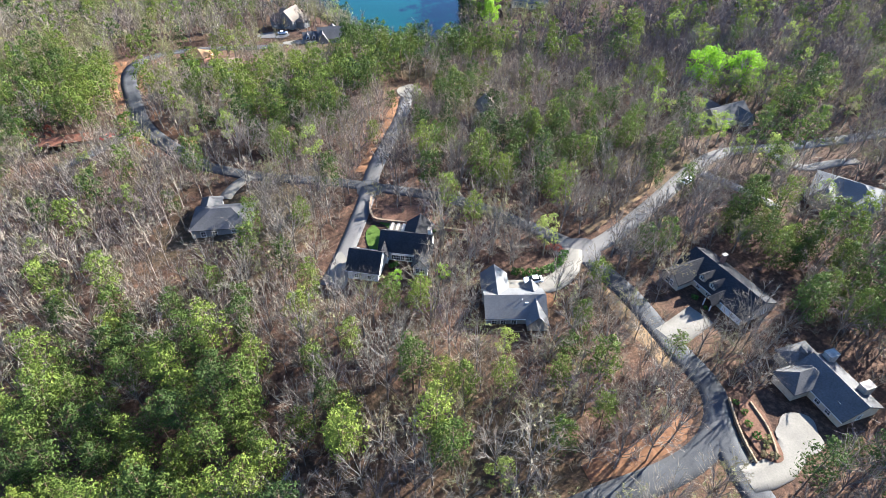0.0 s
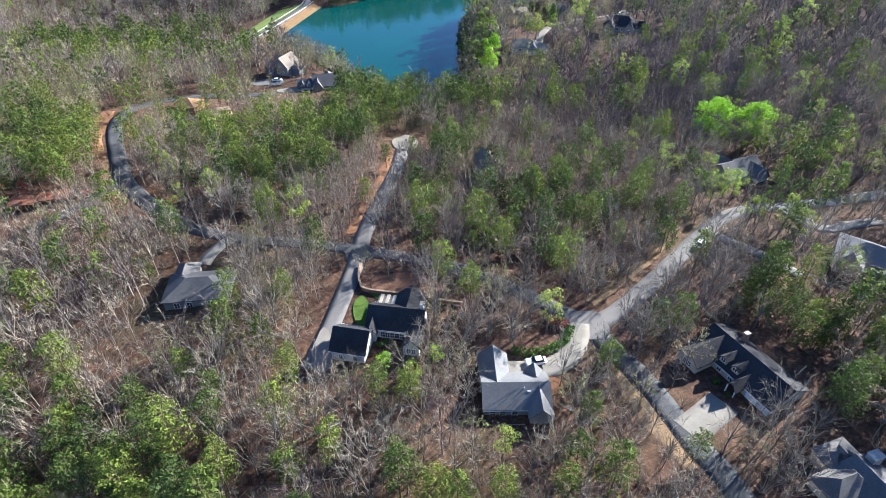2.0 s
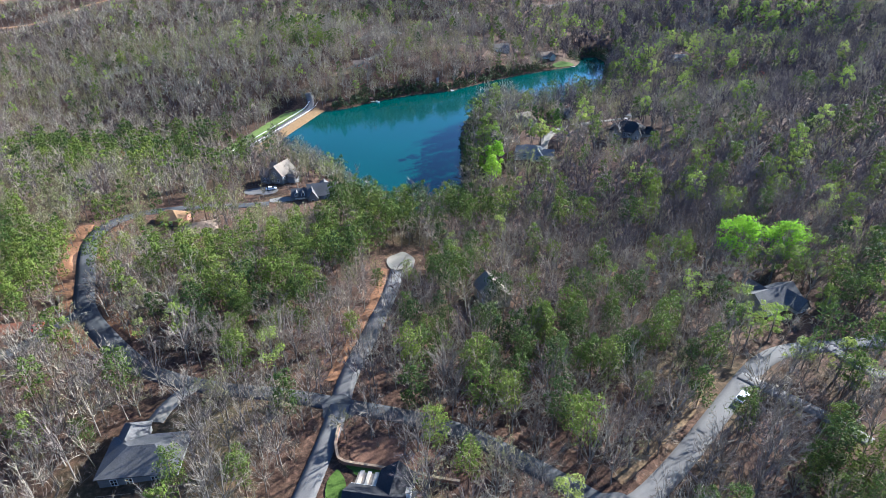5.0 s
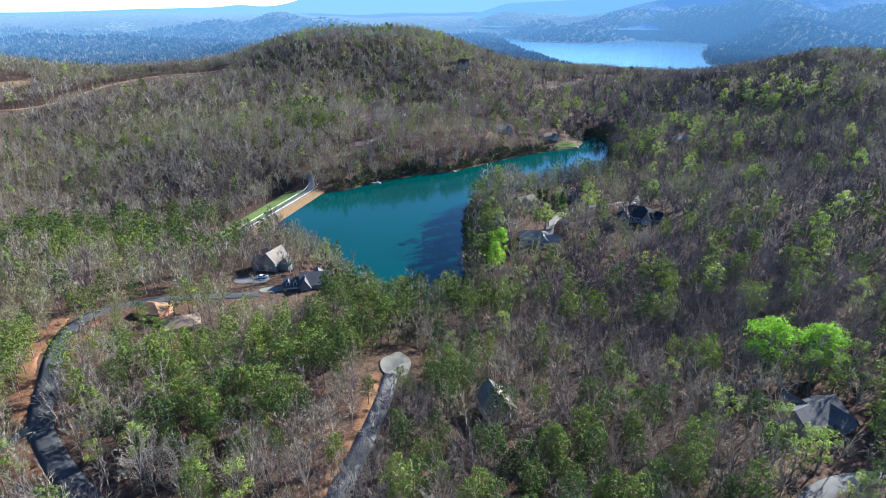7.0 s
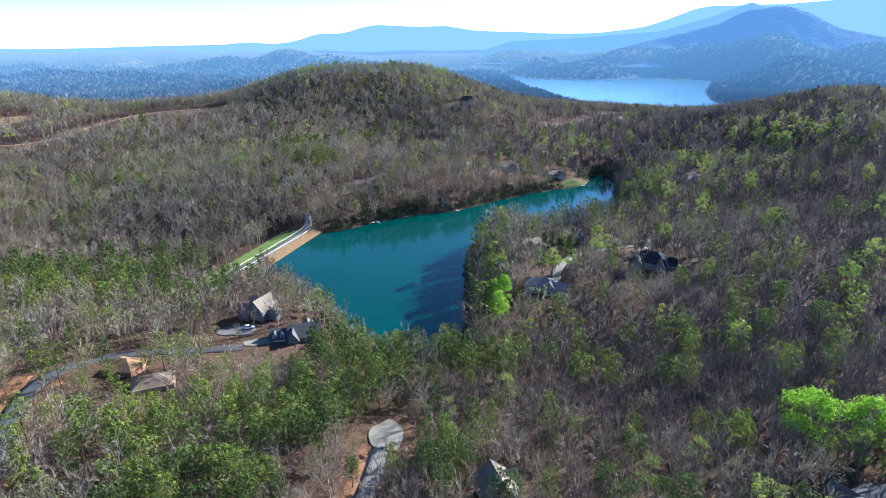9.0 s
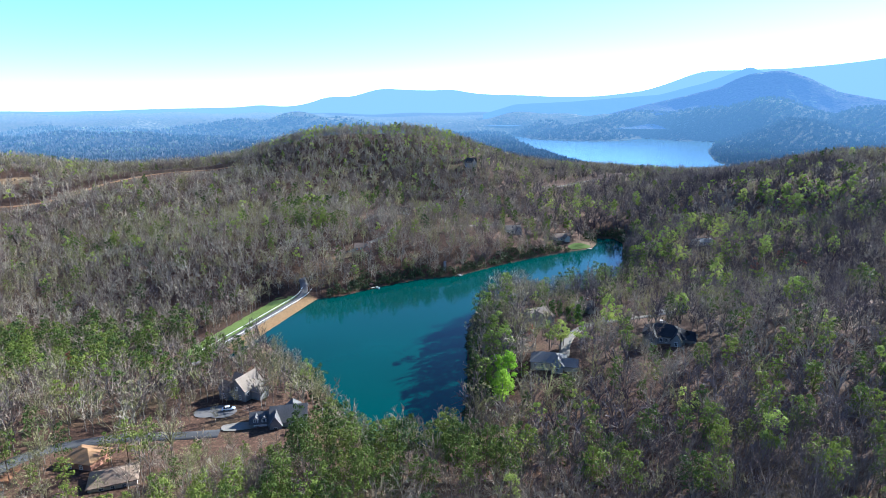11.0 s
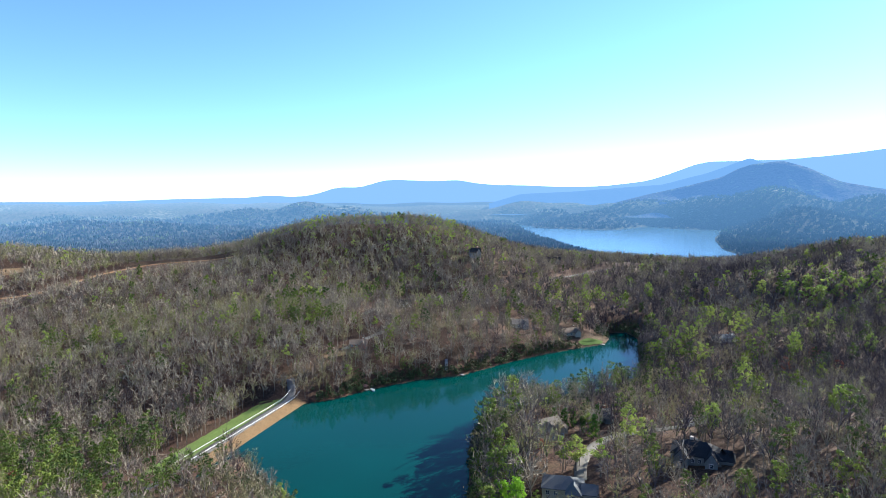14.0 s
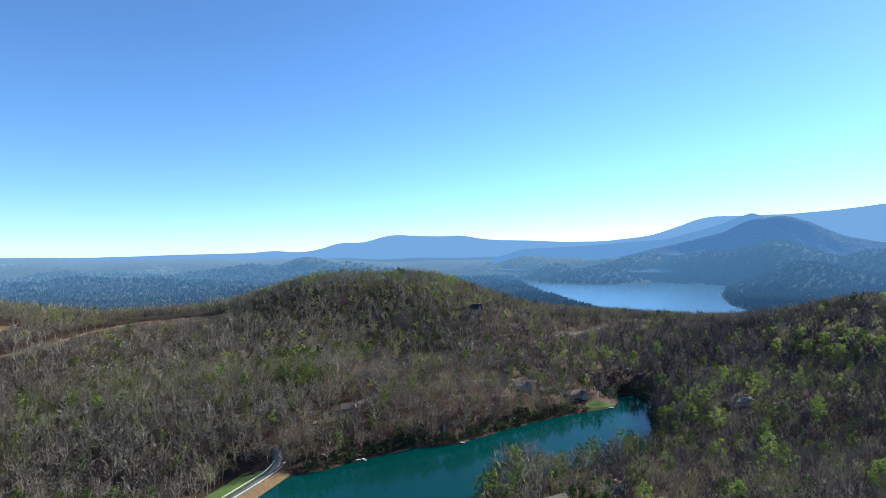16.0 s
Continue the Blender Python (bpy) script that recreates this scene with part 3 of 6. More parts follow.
road("driveway", ((-24, 100), (-22, 107), (-20, 118), (-18, 131), (-17, 142)), 4.6, M["old_asphalt"], "pale asphalt driveway beside the painted house", 0.3, category="driveway")
road("driveway", ((37, 113), (35.5, 106), (31, 100.5), (26, 98.6), (19, 98.5)), 5.2, M["concrete"], "light concrete driveway curving to the garage", 0.3, category="driveway")
road("driveway", ((52.5, 83), (57, 86), (62.5, 90)), 6.6, M["concrete"], "stained concrete driveway before the garage", 0.3, category="driveway")
road("driveway", ((56, 50), (62, 51), (67, 55), (70, 61)), 5.2, M["concrete"], "grey concrete driveway and parking apron", 0.3, category="driveway")
road("driveway", ((80, 150), (86, 143), (92, 137), (98, 128)), 3.6, M["old_asphalt"], "pale worn driveway under bare trees", 0.3, category="driveway")
road("driveway", ((108, 161), (113, 147), (125, 151), (134, 152)), 3.6, M["old_asphalt"], "pale worn driveway beside a large roof", 0.3, category="driveway")
road("driveway", ((-59, 139), (-58, 146), (-54, 151)), 4.0, M["concrete"], "short concrete driveway to the hipped house", 0.3, category="driveway")
road("road", ((-119, 340), (-109.5, 375), (-101.5, 404), (-93.8, 433), (-86.7, 459), (-85.5, 472), (-91, 486)), 5.0, M["old_asphalt"], "grey asphalt road along the crest of the dam", 0.2)
road("driveway", ((64, 344), (68, 362), (79, 381), (92, 390), (119, 394), (140, 400)), 5.0, M["gravel"], "pale gravel drive on the wooded peninsula", 0.3, category="driveway")
road("road", ((-72, 515), (-56, 540), (-40, 560)), 4.0, M["gravel"], "sandy track cut into the wooded slope", 0.35, 12.0)
road("road", ((-62, 600), (-56, 622), (-44, 660), (-24, 692), (10, 700)), 5.0, M["gravel"], "pale track climbing the wooded hill", 0.35, 12.0)
road("road", ((20, 606), (34, 614), (53, 630), (68, 634)), 4.0, M["concrete"], "pale drive above the lake shore", 0.35, 12.0)
RIDGE_TRACK = ((-470, 655), (-425, 670), (-405, 688), (-393, 712), (-388, 752), (-367, 784), (-344, 812), (-311, 831), (-275, 847), (-257, 858))
HILL_TRACK = ((120, 797), (175, 874), (231, 923), (301, 956))
road("road", RIDGE_TRACK, 5.0, M["clay"], "red earth track along the wooded ridge", 0.4, 24.0)
road("road", HILL_TRACK, 3.2, M["old_asphalt"], "grey track across the wooded hillside", 0.4, 6.0)
patch("clearing", -476, 748, 22, 12, 30, M["dry_grass"], "pale cleared field on the wooded ridge", 0.4, 19, "clearing")

patch("turning_circle", -6.8, 220, 4.6, 9.0, 0, M["gravel"], "pale gravelled end of the lane", 0.34, 2, "road")
patch("junction", 38.5, 112.5, 5.5, 5.0, 30, M["old_asphalt"], "pale asphalt street junction", 0.17, 3, "road")
patch("junction", -17, 141, 4.6, 4.2, 0, M["asphalt"], "asphalt lane junction in the shade", 0.17, 4, "road")
patch("parking_apron", 70, 59, 4.6, 4.2, 20, M["concrete"], "grey concrete parking apron", 0.2, 6, "driveway")
patch("parking_apron", -64, 288, 7.0, 3.4, 5, M["concrete"], "white concrete apron beside the lake house", 0.3, 7, "driveway")
patch("parking_apron", -78, 300, 7.5, 6.0, 0, M["old_asphalt"], "grey asphalt parking area among trees", 0.25, 8, "driveway")
patch("parking_apron", -21.8, 104.5, 2.4, 6.0, 6, M["concrete"], "tan concrete apron beside the garage", 0.42, 5, "driveway")
patch("lawn", -14.0, 116, 1.9, 7.0, 6, M["grass"], "bright green lawn beside the driveway", 0.2, 9, "lawn")
patch("lawn", -5.5, 121.4, 8.0, 1.6, -12, M["grass"], "green lawn behind the cream house", 0.2, 10, "lawn")
patch("mulch_bed", -3, 126.5, 11, 4.2, -12, M["mulch"], "red brown mulch bed behind a low wall", 0.12, 11, "mulch bed")
patch("mulch_bed", 62.5, 60, 3.0, 6.8, 4, M["mulch"], "brown mulch bed between timber edging", 0.25, 12, "mulch bed")
patch("mulch_bed", 27.5, 94.5, 2.0, 2.6, 0, M["pine_straw"], "red brown pine straw beside the driveway", 0.2, 13, "mulch bed")
patch("lawn", 127, 606, 11, 5, 25, M["grass"], "bright green lakeside lawn", 0.3, 14, "lawn")
patch("clearing", -66, 521, 11, 5, 35, M["dry_grass"], "straw coloured clearing above the shore", 0.3, 15, "clearing")
patch("clearing", 100, 352, 5, 4, 0, M["clay"], "bare orange earth beside the house", 0.3, 16, "clearing")
patch("clearing", 132, 405, 8, 4.5, 0, M["concrete"], "pale concrete court on the peninsula", 0.3, 17, "driveway")
patch("clearing", -50, 640, 10, 5, 60, M["dry_grass"], "pale cleared bank on the hill", 0.3, 18, "clearing")
strip("verge", ((44, 117), (60, 131), (73, 144), (85, 156)), 3.8, 3.2, M["dry_grass"], "dry tan grass verge along the street", 0.12, 21)
strip("verge", ((-82, 168), (-89, 174.5), (-101, 187), (-112, 209), (-120, 224), (-127, 240), (-129, 256)), 6.0, 5.6, M["pine_straw"], "rusty pine straw verge along the lane", 0.12, 22)
strip("verge", ((-82, 168), (-89, 174.5), (-101, 187), (-112, 209), (-120, 224), (-127, 240), (-129, 256)), -6.0, 5.6, M["pine_straw"], "rusty pine straw verge along the lane", 0.12, 23)
strip("verge", ((-17, 150), (-13, 170), (-9, 195), (-8, 214)), 4.0, 3.4, M["pine_straw"], "rusty pine straw verge along the lane", 0.12, 24)
strip("verge", ((54, 76), (51, 86), (48, 95), (45, 102)), 4.4, 3.6, M["dry_grass"], "dry tan verge along the street", 0.12, 25)
strip("verge", ((29, 47.5), (39, 50.5), (47, 54), (53, 60)), 4.8, 4.4, M["pine_straw"], "rusty leaf strewn verge along the street", 0.12, 26)


def drape(name, x0, x1, o0, o1, mat, label, category, lift=0.12):
    """A strip of the dam: from x0 to x1 along its crest, from o0 to o1 across it."""
    ux, uy = DAM_B[0] - DAM_A[0], DAM_B[1] - DAM_A[1]
    ln = math.hypot(ux, uy)
    ux, uy = ux / ln, uy / ln
    s, o = np.meshgrid(np.arange(x0, x1 + 0.1, 2.0), np.linspace(o0, o1, 9))
    o = o + (0.5 * np.sin(s * 0.7) + 0.3 * np.sin(s * 1.9)) * (o == o.max())
    x, y = DAM_A[0] + s * ux - o * uy, DAM_A[1] + s * uy + o * ux
    co = np.stack([x, y, land(x, y) + lift], -1).reshape(-1, 3)
    idx = np.arange(len(co)).reshape(s.shape)
    q = np.stack([idx[:-1, :-1], idx[:-1, 1:], idx[1:, 1:], idx[1:, :-1]], -1).reshape(-1, 4)
    return tagged(new(name, from_arrays(name, co, q, [mat])), label, category, kind="structure")


drape("dam_grass", -4, 92, 2.6, 20, M["dam_grass"], "mown grass slope on the dry side of the dam", "grass")
drape("dam_stones", 6, 96, -12.0, -2.7, M["riprap"], "sandy brown stone facing along the water side of the dam", "dam")



# ---- trees ----
def tube(points, radii, sides):
    """A tapered tube through points, as corners and triangles."""
    v, f = [], []
    for i, (p, r) in enumerate(zip(points, radii)):
        for k in range(sides):
            a = 2 * math.pi * k / sides
            v.append((p[0] + r * math.cos(a), p[1] + r * math.sin(a), p[2]))
        if i:
            for k in range(sides):
                a, b = (i - 1) * sides + k, (i - 1) * sides + (k + 1) % sides
                f += [(a, b, b + sides), (a, b + sides, a + sides)]
    return v, f


def gather(pieces):
    v, f, n = [], [], 0
    for pv, pf in pieces:
        v.append(np.array(pv, float).reshape(-1, 3))
        f.append(np.array(pf, int).reshape(-1, 3) + n)
        n += len(pv)
    return np.concatenate(v), np.concatenate(f)


def sprays(rng, bases, ways, length, width, bend=0.35):
    """Thin pointed sprays of twigs: one sliver of a triangle each."""
    n = len(bases)
    ways = ways + rng.normal(0, bend, (n, 3))
    ways /= np.linalg.norm(ways, axis=1)[:, None]
    ln = length * rng.uniform(0.6, 1.4, n)[:, None]
    side = np.cross(ways, rng.normal(0, 1, (n, 3)))
    side /= np.linalg.norm(side, axis=1)[:, None] + 1e-9
    w = width * rng.uniform(0.6, 1.4, n)[:, None]
    v = np.stack([bases - side * w / 2, bases + side * w / 2, bases + ways * ln], 1).reshape(-1, 3)
    return v, np.arange(3 * n).reshape(-1, 3)


def tufts(rng, bases, size, flat=0.6):
    """Small leaf clumps: a bent quad of two triangles each, turned at random."""
    n = len(bases)
    a = rng.normal(0, 1, (n, 3)) * (1, 1, flat)
    a /= np.linalg.norm(a, axis=1)[:, None]
    b = np.cross(a, rng.normal(0, 1, (n, 3)))
    b /= np.linalg.norm(b, axis=1)[:, None] + 1e-9
    s = size * rng.uniform(0.6, 1.4, n)[:, None]
    v = np.stack([bases - a * s * 0.6, bases + b * s * 0.45, bases + a * s * 0.6 + (0, 0, 1) * s * 0.2, bases - b * s * 0.45], 1).reshape(-1, 3)
    i = np.arange(n)[:, None] * 4
    f = np.concatenate([i + (0, 1, 2), i + (0, 2, 3)], 1).reshape(-1, 3)
    return v, f


def bare_tree(seed, height=15.0, limbs=12, branches=5, twigs=7, sides=4, width=0.035, length=1.0, reach=2.0, leafy=0, leaf=0.3, spread=0.25, limb_wood=True):
    """A leafless broadleaved tree: trunk, limbs that rise to a rounded crown, branches on them and fine twigs on those."""
    rng = np.random.default_rng(seed)
    lean = rng.normal(0, 0.45, 2)
    hs = np.linspace(0, 1, 4 if sides > 3 else 2)
    tr = np.stack([lean[0] * hs + 0.2 * np.sin(4 * hs + seed), lean[1] * hs, height * 0.76 * hs - 0.5], 1)
    wood = [tube(tr, [0.17 * (1 - 0.75 * h) for h in hs], sides)]
    centre, size = np.array((lean[0] * 0.8, lean[1] * 0.8, height * 0.70)), np.array((spread, spread, 0.30)) * height
    bases, ways, long, wide = [], [], [], []
    stems = []
    for k in range(limbs):
        up = -0.45 + 1.4 * (k + 0.5) / limbs
        az = k * 2.4 + rng.uniform(-0.5, 0.5)
        flat = math.sqrt(max(0.05, 1 - min(1.0, up) ** 2))
        d = np.array((math.cos(az) * flat, math.sin(az) * flat, up))
        end = centre + size * d * rng.uniform(0.60, 0.98)
        h = min(0.95, max(0.42, end[2] / height - 0.30 + rng.uniform(-0.08, 0.08)))
        a = np.array([np.interp(h, hs, tr[:, j]) for j in range(3)])
        mid = a * 0.5 + end * 0.5 + np.array((d[0], d[1], -0.4)) * height * 0.025
        if limb_wood:
            wood.append(tube([a, mid, end], [0.075, 0.05, 0.018], 3))
        else:
            bases.append(a), ways.append((end - a) / np.linalg.norm(end - a)), long.append(np.linalg.norm(end - a)), wide.append(width * 1.6)
        stems.append((a, mid, end, d))
    tips = []
    for a, mid, end, d in stems:
        for _ in range(branches):
            s = rng.uniform(0.3, 1.0)
            p = a + (mid - a) * 2 * s if s < 0.5 else mid + (end - mid) * (2 * s - 1)
            w = d * 0.75 + np.array((0, 0, 0.45)) + rng.normal(0, 0.45, 3)
            w /= np.linalg.norm(w)
            ln = reach * rng.uniform(0.6, 1.3)
            bases.append(p), ways.append(w), long.append(ln), wide.append(width * 1.5)
            for _ in range(twigs):
                q = p + w * ln * rng.uniform(0.25, 1.0)
                v = w + rng.normal(0, 0.5, 3) + (0, 0, 0.25)
                v /= np.linalg.norm(v)
                bases.append(q), ways.append(v), long.append(length * rng.uniform(0.6, 1.4)), wide.append(width * rng.uniform(0.7, 1.3))
                tips.append(q + v * length * 0.7)
    bases, ways, long, wide = np.array(bases), np.array(ways), np.array(long)[:, None], np.array(wide)[:, None]
    side = np.cross(ways, rng.normal(0, 1, ways.shape))
    side /= np.linalg.norm(side, axis=1)[:, None] + 1e-9
    v = np.stack([bases - side * wide / 2, bases + side * wide / 2, bases + ways * long], 1).reshape(-1, 3)
    crown = [(v, np.arange(len(v)).reshape(-1, 3))]
    if leafy:
        tips = np.array(tips)
        p = tips[rng.integers(0, len(tips), leafy)] + rng.normal(0, leaf * 0.5, (leafy, 3))
        out = (p - centre) / size
        crown.append(chips(rng, p, leaf, out / (np.linalg.norm(out, axis=1)[:, None] + 1e-6)))
    return gather(wood), gather(crown)


def ball(rng, centre, reach, n):
    """Points on an uneven leafy clump, more above than below, with their outward directions."""
    d = rng.normal(0, 1, (n, 3)) + (0, 0, 0.35)
    d /= np.linalg.norm(d, axis=1)[:, None]
    return centre + d * np.array(reach) * rng.uniform(0.55, 1.05, n)[:, None], d


def chips(rng, bases, size, out=None):
    """Leaf or needle tufts: one pointed chip each, facing roughly outwards."""
    n = len(bases)
    a = rng.normal(0, 1, (n, 3))
    if out is not None:
        a = np.cross(out + rng.normal(0, 0.35, (n, 3)), a)
    a /= np.linalg.norm(a, axis=1)[:, None] + 1e-9
    b = np.cross(a, rng.normal(0, 1, (n, 3)) if out is None else out + rng.normal(0, 0.35, (n, 3)))
    b /= np.linalg.norm(b, axis=1)[:, None] + 1e-9
    s = size * rng.uniform(0.6, 1.4, n)[:, None]
    v = np.stack([bases - a * s * 0.5 - b * s * 0.3, bases - a * s * 0.5 + b * s * 0.3, bases + a * s * 0.7], 1).reshape(-1, 3)
    return v, np.arange(3 * n).reshape(-1, 3)


def pine_tree(seed, height=19.0, clumps=12, per=24, sides=5, low=0.5, size=0.75, wide=2.6, boughs=True):
    """A pine: straight bare stem and needled boughs in separate clumps towards the top."""
    rng = np.random.default_rng(seed)
    hs = np.linspace(0, 1, 4)
    tr = [(0.15 * math.sin(3 * h + seed), 0.1 * math.sin(2 * h), height * 0.97 * h - 0.5) for h in hs]
    wood = [tube(tr, [0.2 * (1 - 0.8 * h) for h in hs], sides)]
    pts, outs = [], []
    for k in range(clumps):
        h = low + (1.0 - low) * (k + 0.5) / clumps
        az = k * 2.4 + rng.uniform(-0.4, 0.4)
        f = (1 - h) / (1 - low)
        out = wide * (0.25 + 0.85 * math.sqrt(max(0.0, f)) * (1.15 - 0.5 * f)) * rng.uniform(0.6, 1.1)
        a = np.array((0, 0, height * 0.95 * h))
        b = a + (math.cos(az) * out, math.sin(az) * out, 0.5)
        if boughs:
            wood.append(tube([a, b], [0.06, 0.02], 3))
        c = a + (b - a) * 0.72
        r = 0.5 * out + 0.35
        p, d = ball(rng, c, (r, r, 0.55 * r + 0.2), per)
        pts.append(p)
        outs.append(d)
    return gather(wood), gather([chips(rng, np.concatenate(pts), size, np.concatenate(outs))])


def leafy_tree(seed, height=15.0, clumps=16, per=26, size=0.8, wide=4.2, low=0.35):
    """A broadleaved tree in new leaf: limbs and uneven clumps of leaves with gaps."""
    rng = np.random.default_rng(seed)
    tr = [(0, 0, -0.5), (0.15, 0.1, height * 0.35), (-0.1, 0.2, height * 0.85)]
    wood = [tube(tr, [0.24, 0.17, 0.05], 5)]
    pts, outs = [], []
    for k in range(clumps):
        h = rng.uniform(low, 0.97)
        az = k * 2.4
        out = wide * math.sin(math.pi * min(1, max(0.08, (h - low + 0.12) / (1.12 - low)))) * rng.uniform(0.45, 1.0)
        a = np.array((0, 0, height * h * 0.85))
        b = np.array((math.cos(az) * out, math.sin(az) * out, height * h))
        wood.append(tube([a, b], [0.07, 0.02], 3))
        r = wide * rng.uniform(0.26, 0.40)
        p, d = ball(rng, b, (r, r, r * 0.8), per)
        pts.append(p)
        outs.append(d)
    return gather(wood), gather([chips(rng, np.concatenate(pts), size, np.concatenate(outs))])


def bush(seed, tall=1.4, wide=1.6, n=70, size=0.4):
    rng = np.random.default_rng(seed)
    d = rng.normal(0, 1, (n, 3))
    d /= np.linalg.norm(d, axis=1)[:, None]
    p = d * rng.uniform(0.5, 1.0, n)[:, None] * (wide, wide, tall * 0.6) + (0, 0, tall * 0.5)
    return gather([tube([(0, 0, -0.2), (0, 0, tall * 0.6)], [0.06, 0.03], 4)]), gather([tufts(rng, p, size, 0.9)])


# ---- where trees grow ----
CLEAR = []


def clear_box(x, y, heading, half_l, half_w):
    CLEAR.append((x, y, radians(heading), half_l, half_w))


def open_ground(x, y):
    """True where no tree stands: water, roads, yards and the dam."""
    bad = lake_distance(x, y) < 2.0
    for c, half, view in PAVED:
        lo, hi = c.min(0) - 22, c.max(0) + 12
        near = (x > lo[0]) & (x < hi[0]) & (y > lo[1]) & (y < hi[1])
        if near.any():
            i = np.where(near)[0]
            d = np.sqrt(((x[i, None] - c[None, :, 0]) ** 2 + (y[i, None] - c[None, :, 1]) ** 2).min(1))
            bad[i] |= d < half + (1.3 if view > 0 else 0.3)
            for s in np.arange(3.0, view + 0.1, 3.0):
                d = np.sqrt(((x[i, None] - c[None, :, 0]) ** 2 + (y[i, None] + s - c[None, :, 1]) ** 2).min(1))
                bad[i] |= d < half * 0.8
    for cx, cy, a, hl, hw in CLEAR:
        u, v = (x - cx) * math.cos(a) + (y - cy) * math.sin(a), -(x - cx) * math.sin(a) + (y - cy) * math.cos(a)
        bad |= (np.abs(u) < hl) & (np.abs(v) < hw)
    ux, uy = DAM_B[0] - DAM_A[0], DAM_B[1] - DAM_A[1]
    ln = math.hypot(ux, uy)
    s = ((x - DAM_A[0]) * ux + (y - DAM_A[1]) * uy) / ln
    o = ((x - DAM_A[0]) * -uy + (y - DAM_A[1]) * ux) / ln
    return bad | ((s > -6) & (s < ln + 4) & (o > -12) & (o < 21)) | (big_lake_distance(x, y) < 6)


# stands of pine (x, y, reach, share)
PINES = ((-52, 55, 32, 0.95), (-85, 45, 30, 0.85), (-20, 62, 16, 0.5), (-38, 84, 10, 0.6), (-140, 200, 40, 0.75), (-45, 185, 24, 0.75), (-35, 215, 22, 0.85), (-20, 258, 26, 0.9),
         (15, 262, 22, 0.7), (-70, 215, 22, 0.5), (20, 160, 24, 0.5), (55, 160, 26, 0.5), (10, 205, 20, 0.45), (92, 108, 20, 0.7), (95, 88, 14, 0.6), (105, 150, 14, 0.6), (-165, 370, 50, 0.75), (-104, 350, 24, 0.8), (-210, 380, 50, 0.7))
PINES2 = ((28, 315, 12, 0.6), (29, 335, 12, 0.6), (29, 365, 12, 0.6), (29, 400, 12, 0.6), (92, 480, 20, 0.8), (122, 482, 15, 0.6), (75, 275, 14, 0.25), (115, 322, 22, 0.3), (-130, 630, 28, 0.55), (-100, 575, 22, 0.5), (-75, 690, 26, 0.4), (-60, 640, 16, 0.2), (-250, 560, 40, 0.25))


def pine_share(x, y):
    s = np.where(y > 330, 0.035, 0.10) + np.where((x > 45) & (y > 240) & (y < 700), 0.05, 0.0)
    for px, py, r, w in PINES + PINES2:
        s = np.maximum(s, w * np.exp(-(((x - px) ** 2 + (y - py) ** 2) / r ** 2) ** 2))
    return s



# where only low growth stands (x, y, half width, half depth, share of full height)
LOW = ((-58, 266, 20, 12, 0.5), (-78, 296, 16, 12, 0.6), (56, 318, 14, 12, 0.6), (62, 372, 14, 12, 0.6), (111, 326, 16, 14, 0.6), (90, 378, 22, 9, 0.6), (-95, 236, 24, 12, 0.65), (46, 84, 9, 18, 0.75), (-6, 206, 10, 10, 0.6))


def growth(x, y):
    """Share of full height: tall along the peninsula's shore, young regrowth below the tracks."""
    g = np.where((x > 20) & (x < 56) & (y > 295) & (y < 470), 1.35, 1.0)
    for px, py, hx, hy, f in LOW:
        g = np.where((np.abs(x - px) < hx) & (np.abs(y - py) < hy), np.minimum(g, f), g)
    for track, deep in ((RIDGE_TRACK, 75.0), (HILL_TRACK, 40.0), (((-62, 600), (-56, 622), (-44, 660), (-24, 692), (10, 700)), 30.0)):
        t = np.array(sorted(track), float)
        below = np.interp(x, t[:, 0], t[:, 1]) - y
        g = np.where((x > t[0, 0]) & (x < t[-1, 0]) & (below > 0) & (below < deep), np.minimum(g, 0.16 + 0.84 * (below / deep) ** 1.5), g)
    return g


def scatter(rng, x0, x1, y0, y1, step):
    xs, ys = np.meshgrid(np.arange(x0, x1, step), np.arange(y0, y1, step))
    x = (xs + rng.uniform(-0.48, 0.48, xs.shape) * step).ravel()
    y = (ys + rng.uniform(-0.48, 0.48, ys.shape) * step).ravel()
    return x, y


def in_view(x, y, margin=12):
    """The land ahead of the flight, with some to spare at the sides."""
    half = np.maximum(np.maximum(0.571 * y + 50, 0.64 * y + 20), np.maximum(0.706 * y - 18, 0.757 * y - 87))
    return (x - 4 > -half - margin - 4) & (x - 4 < half + margin + 10) & (y > 0)


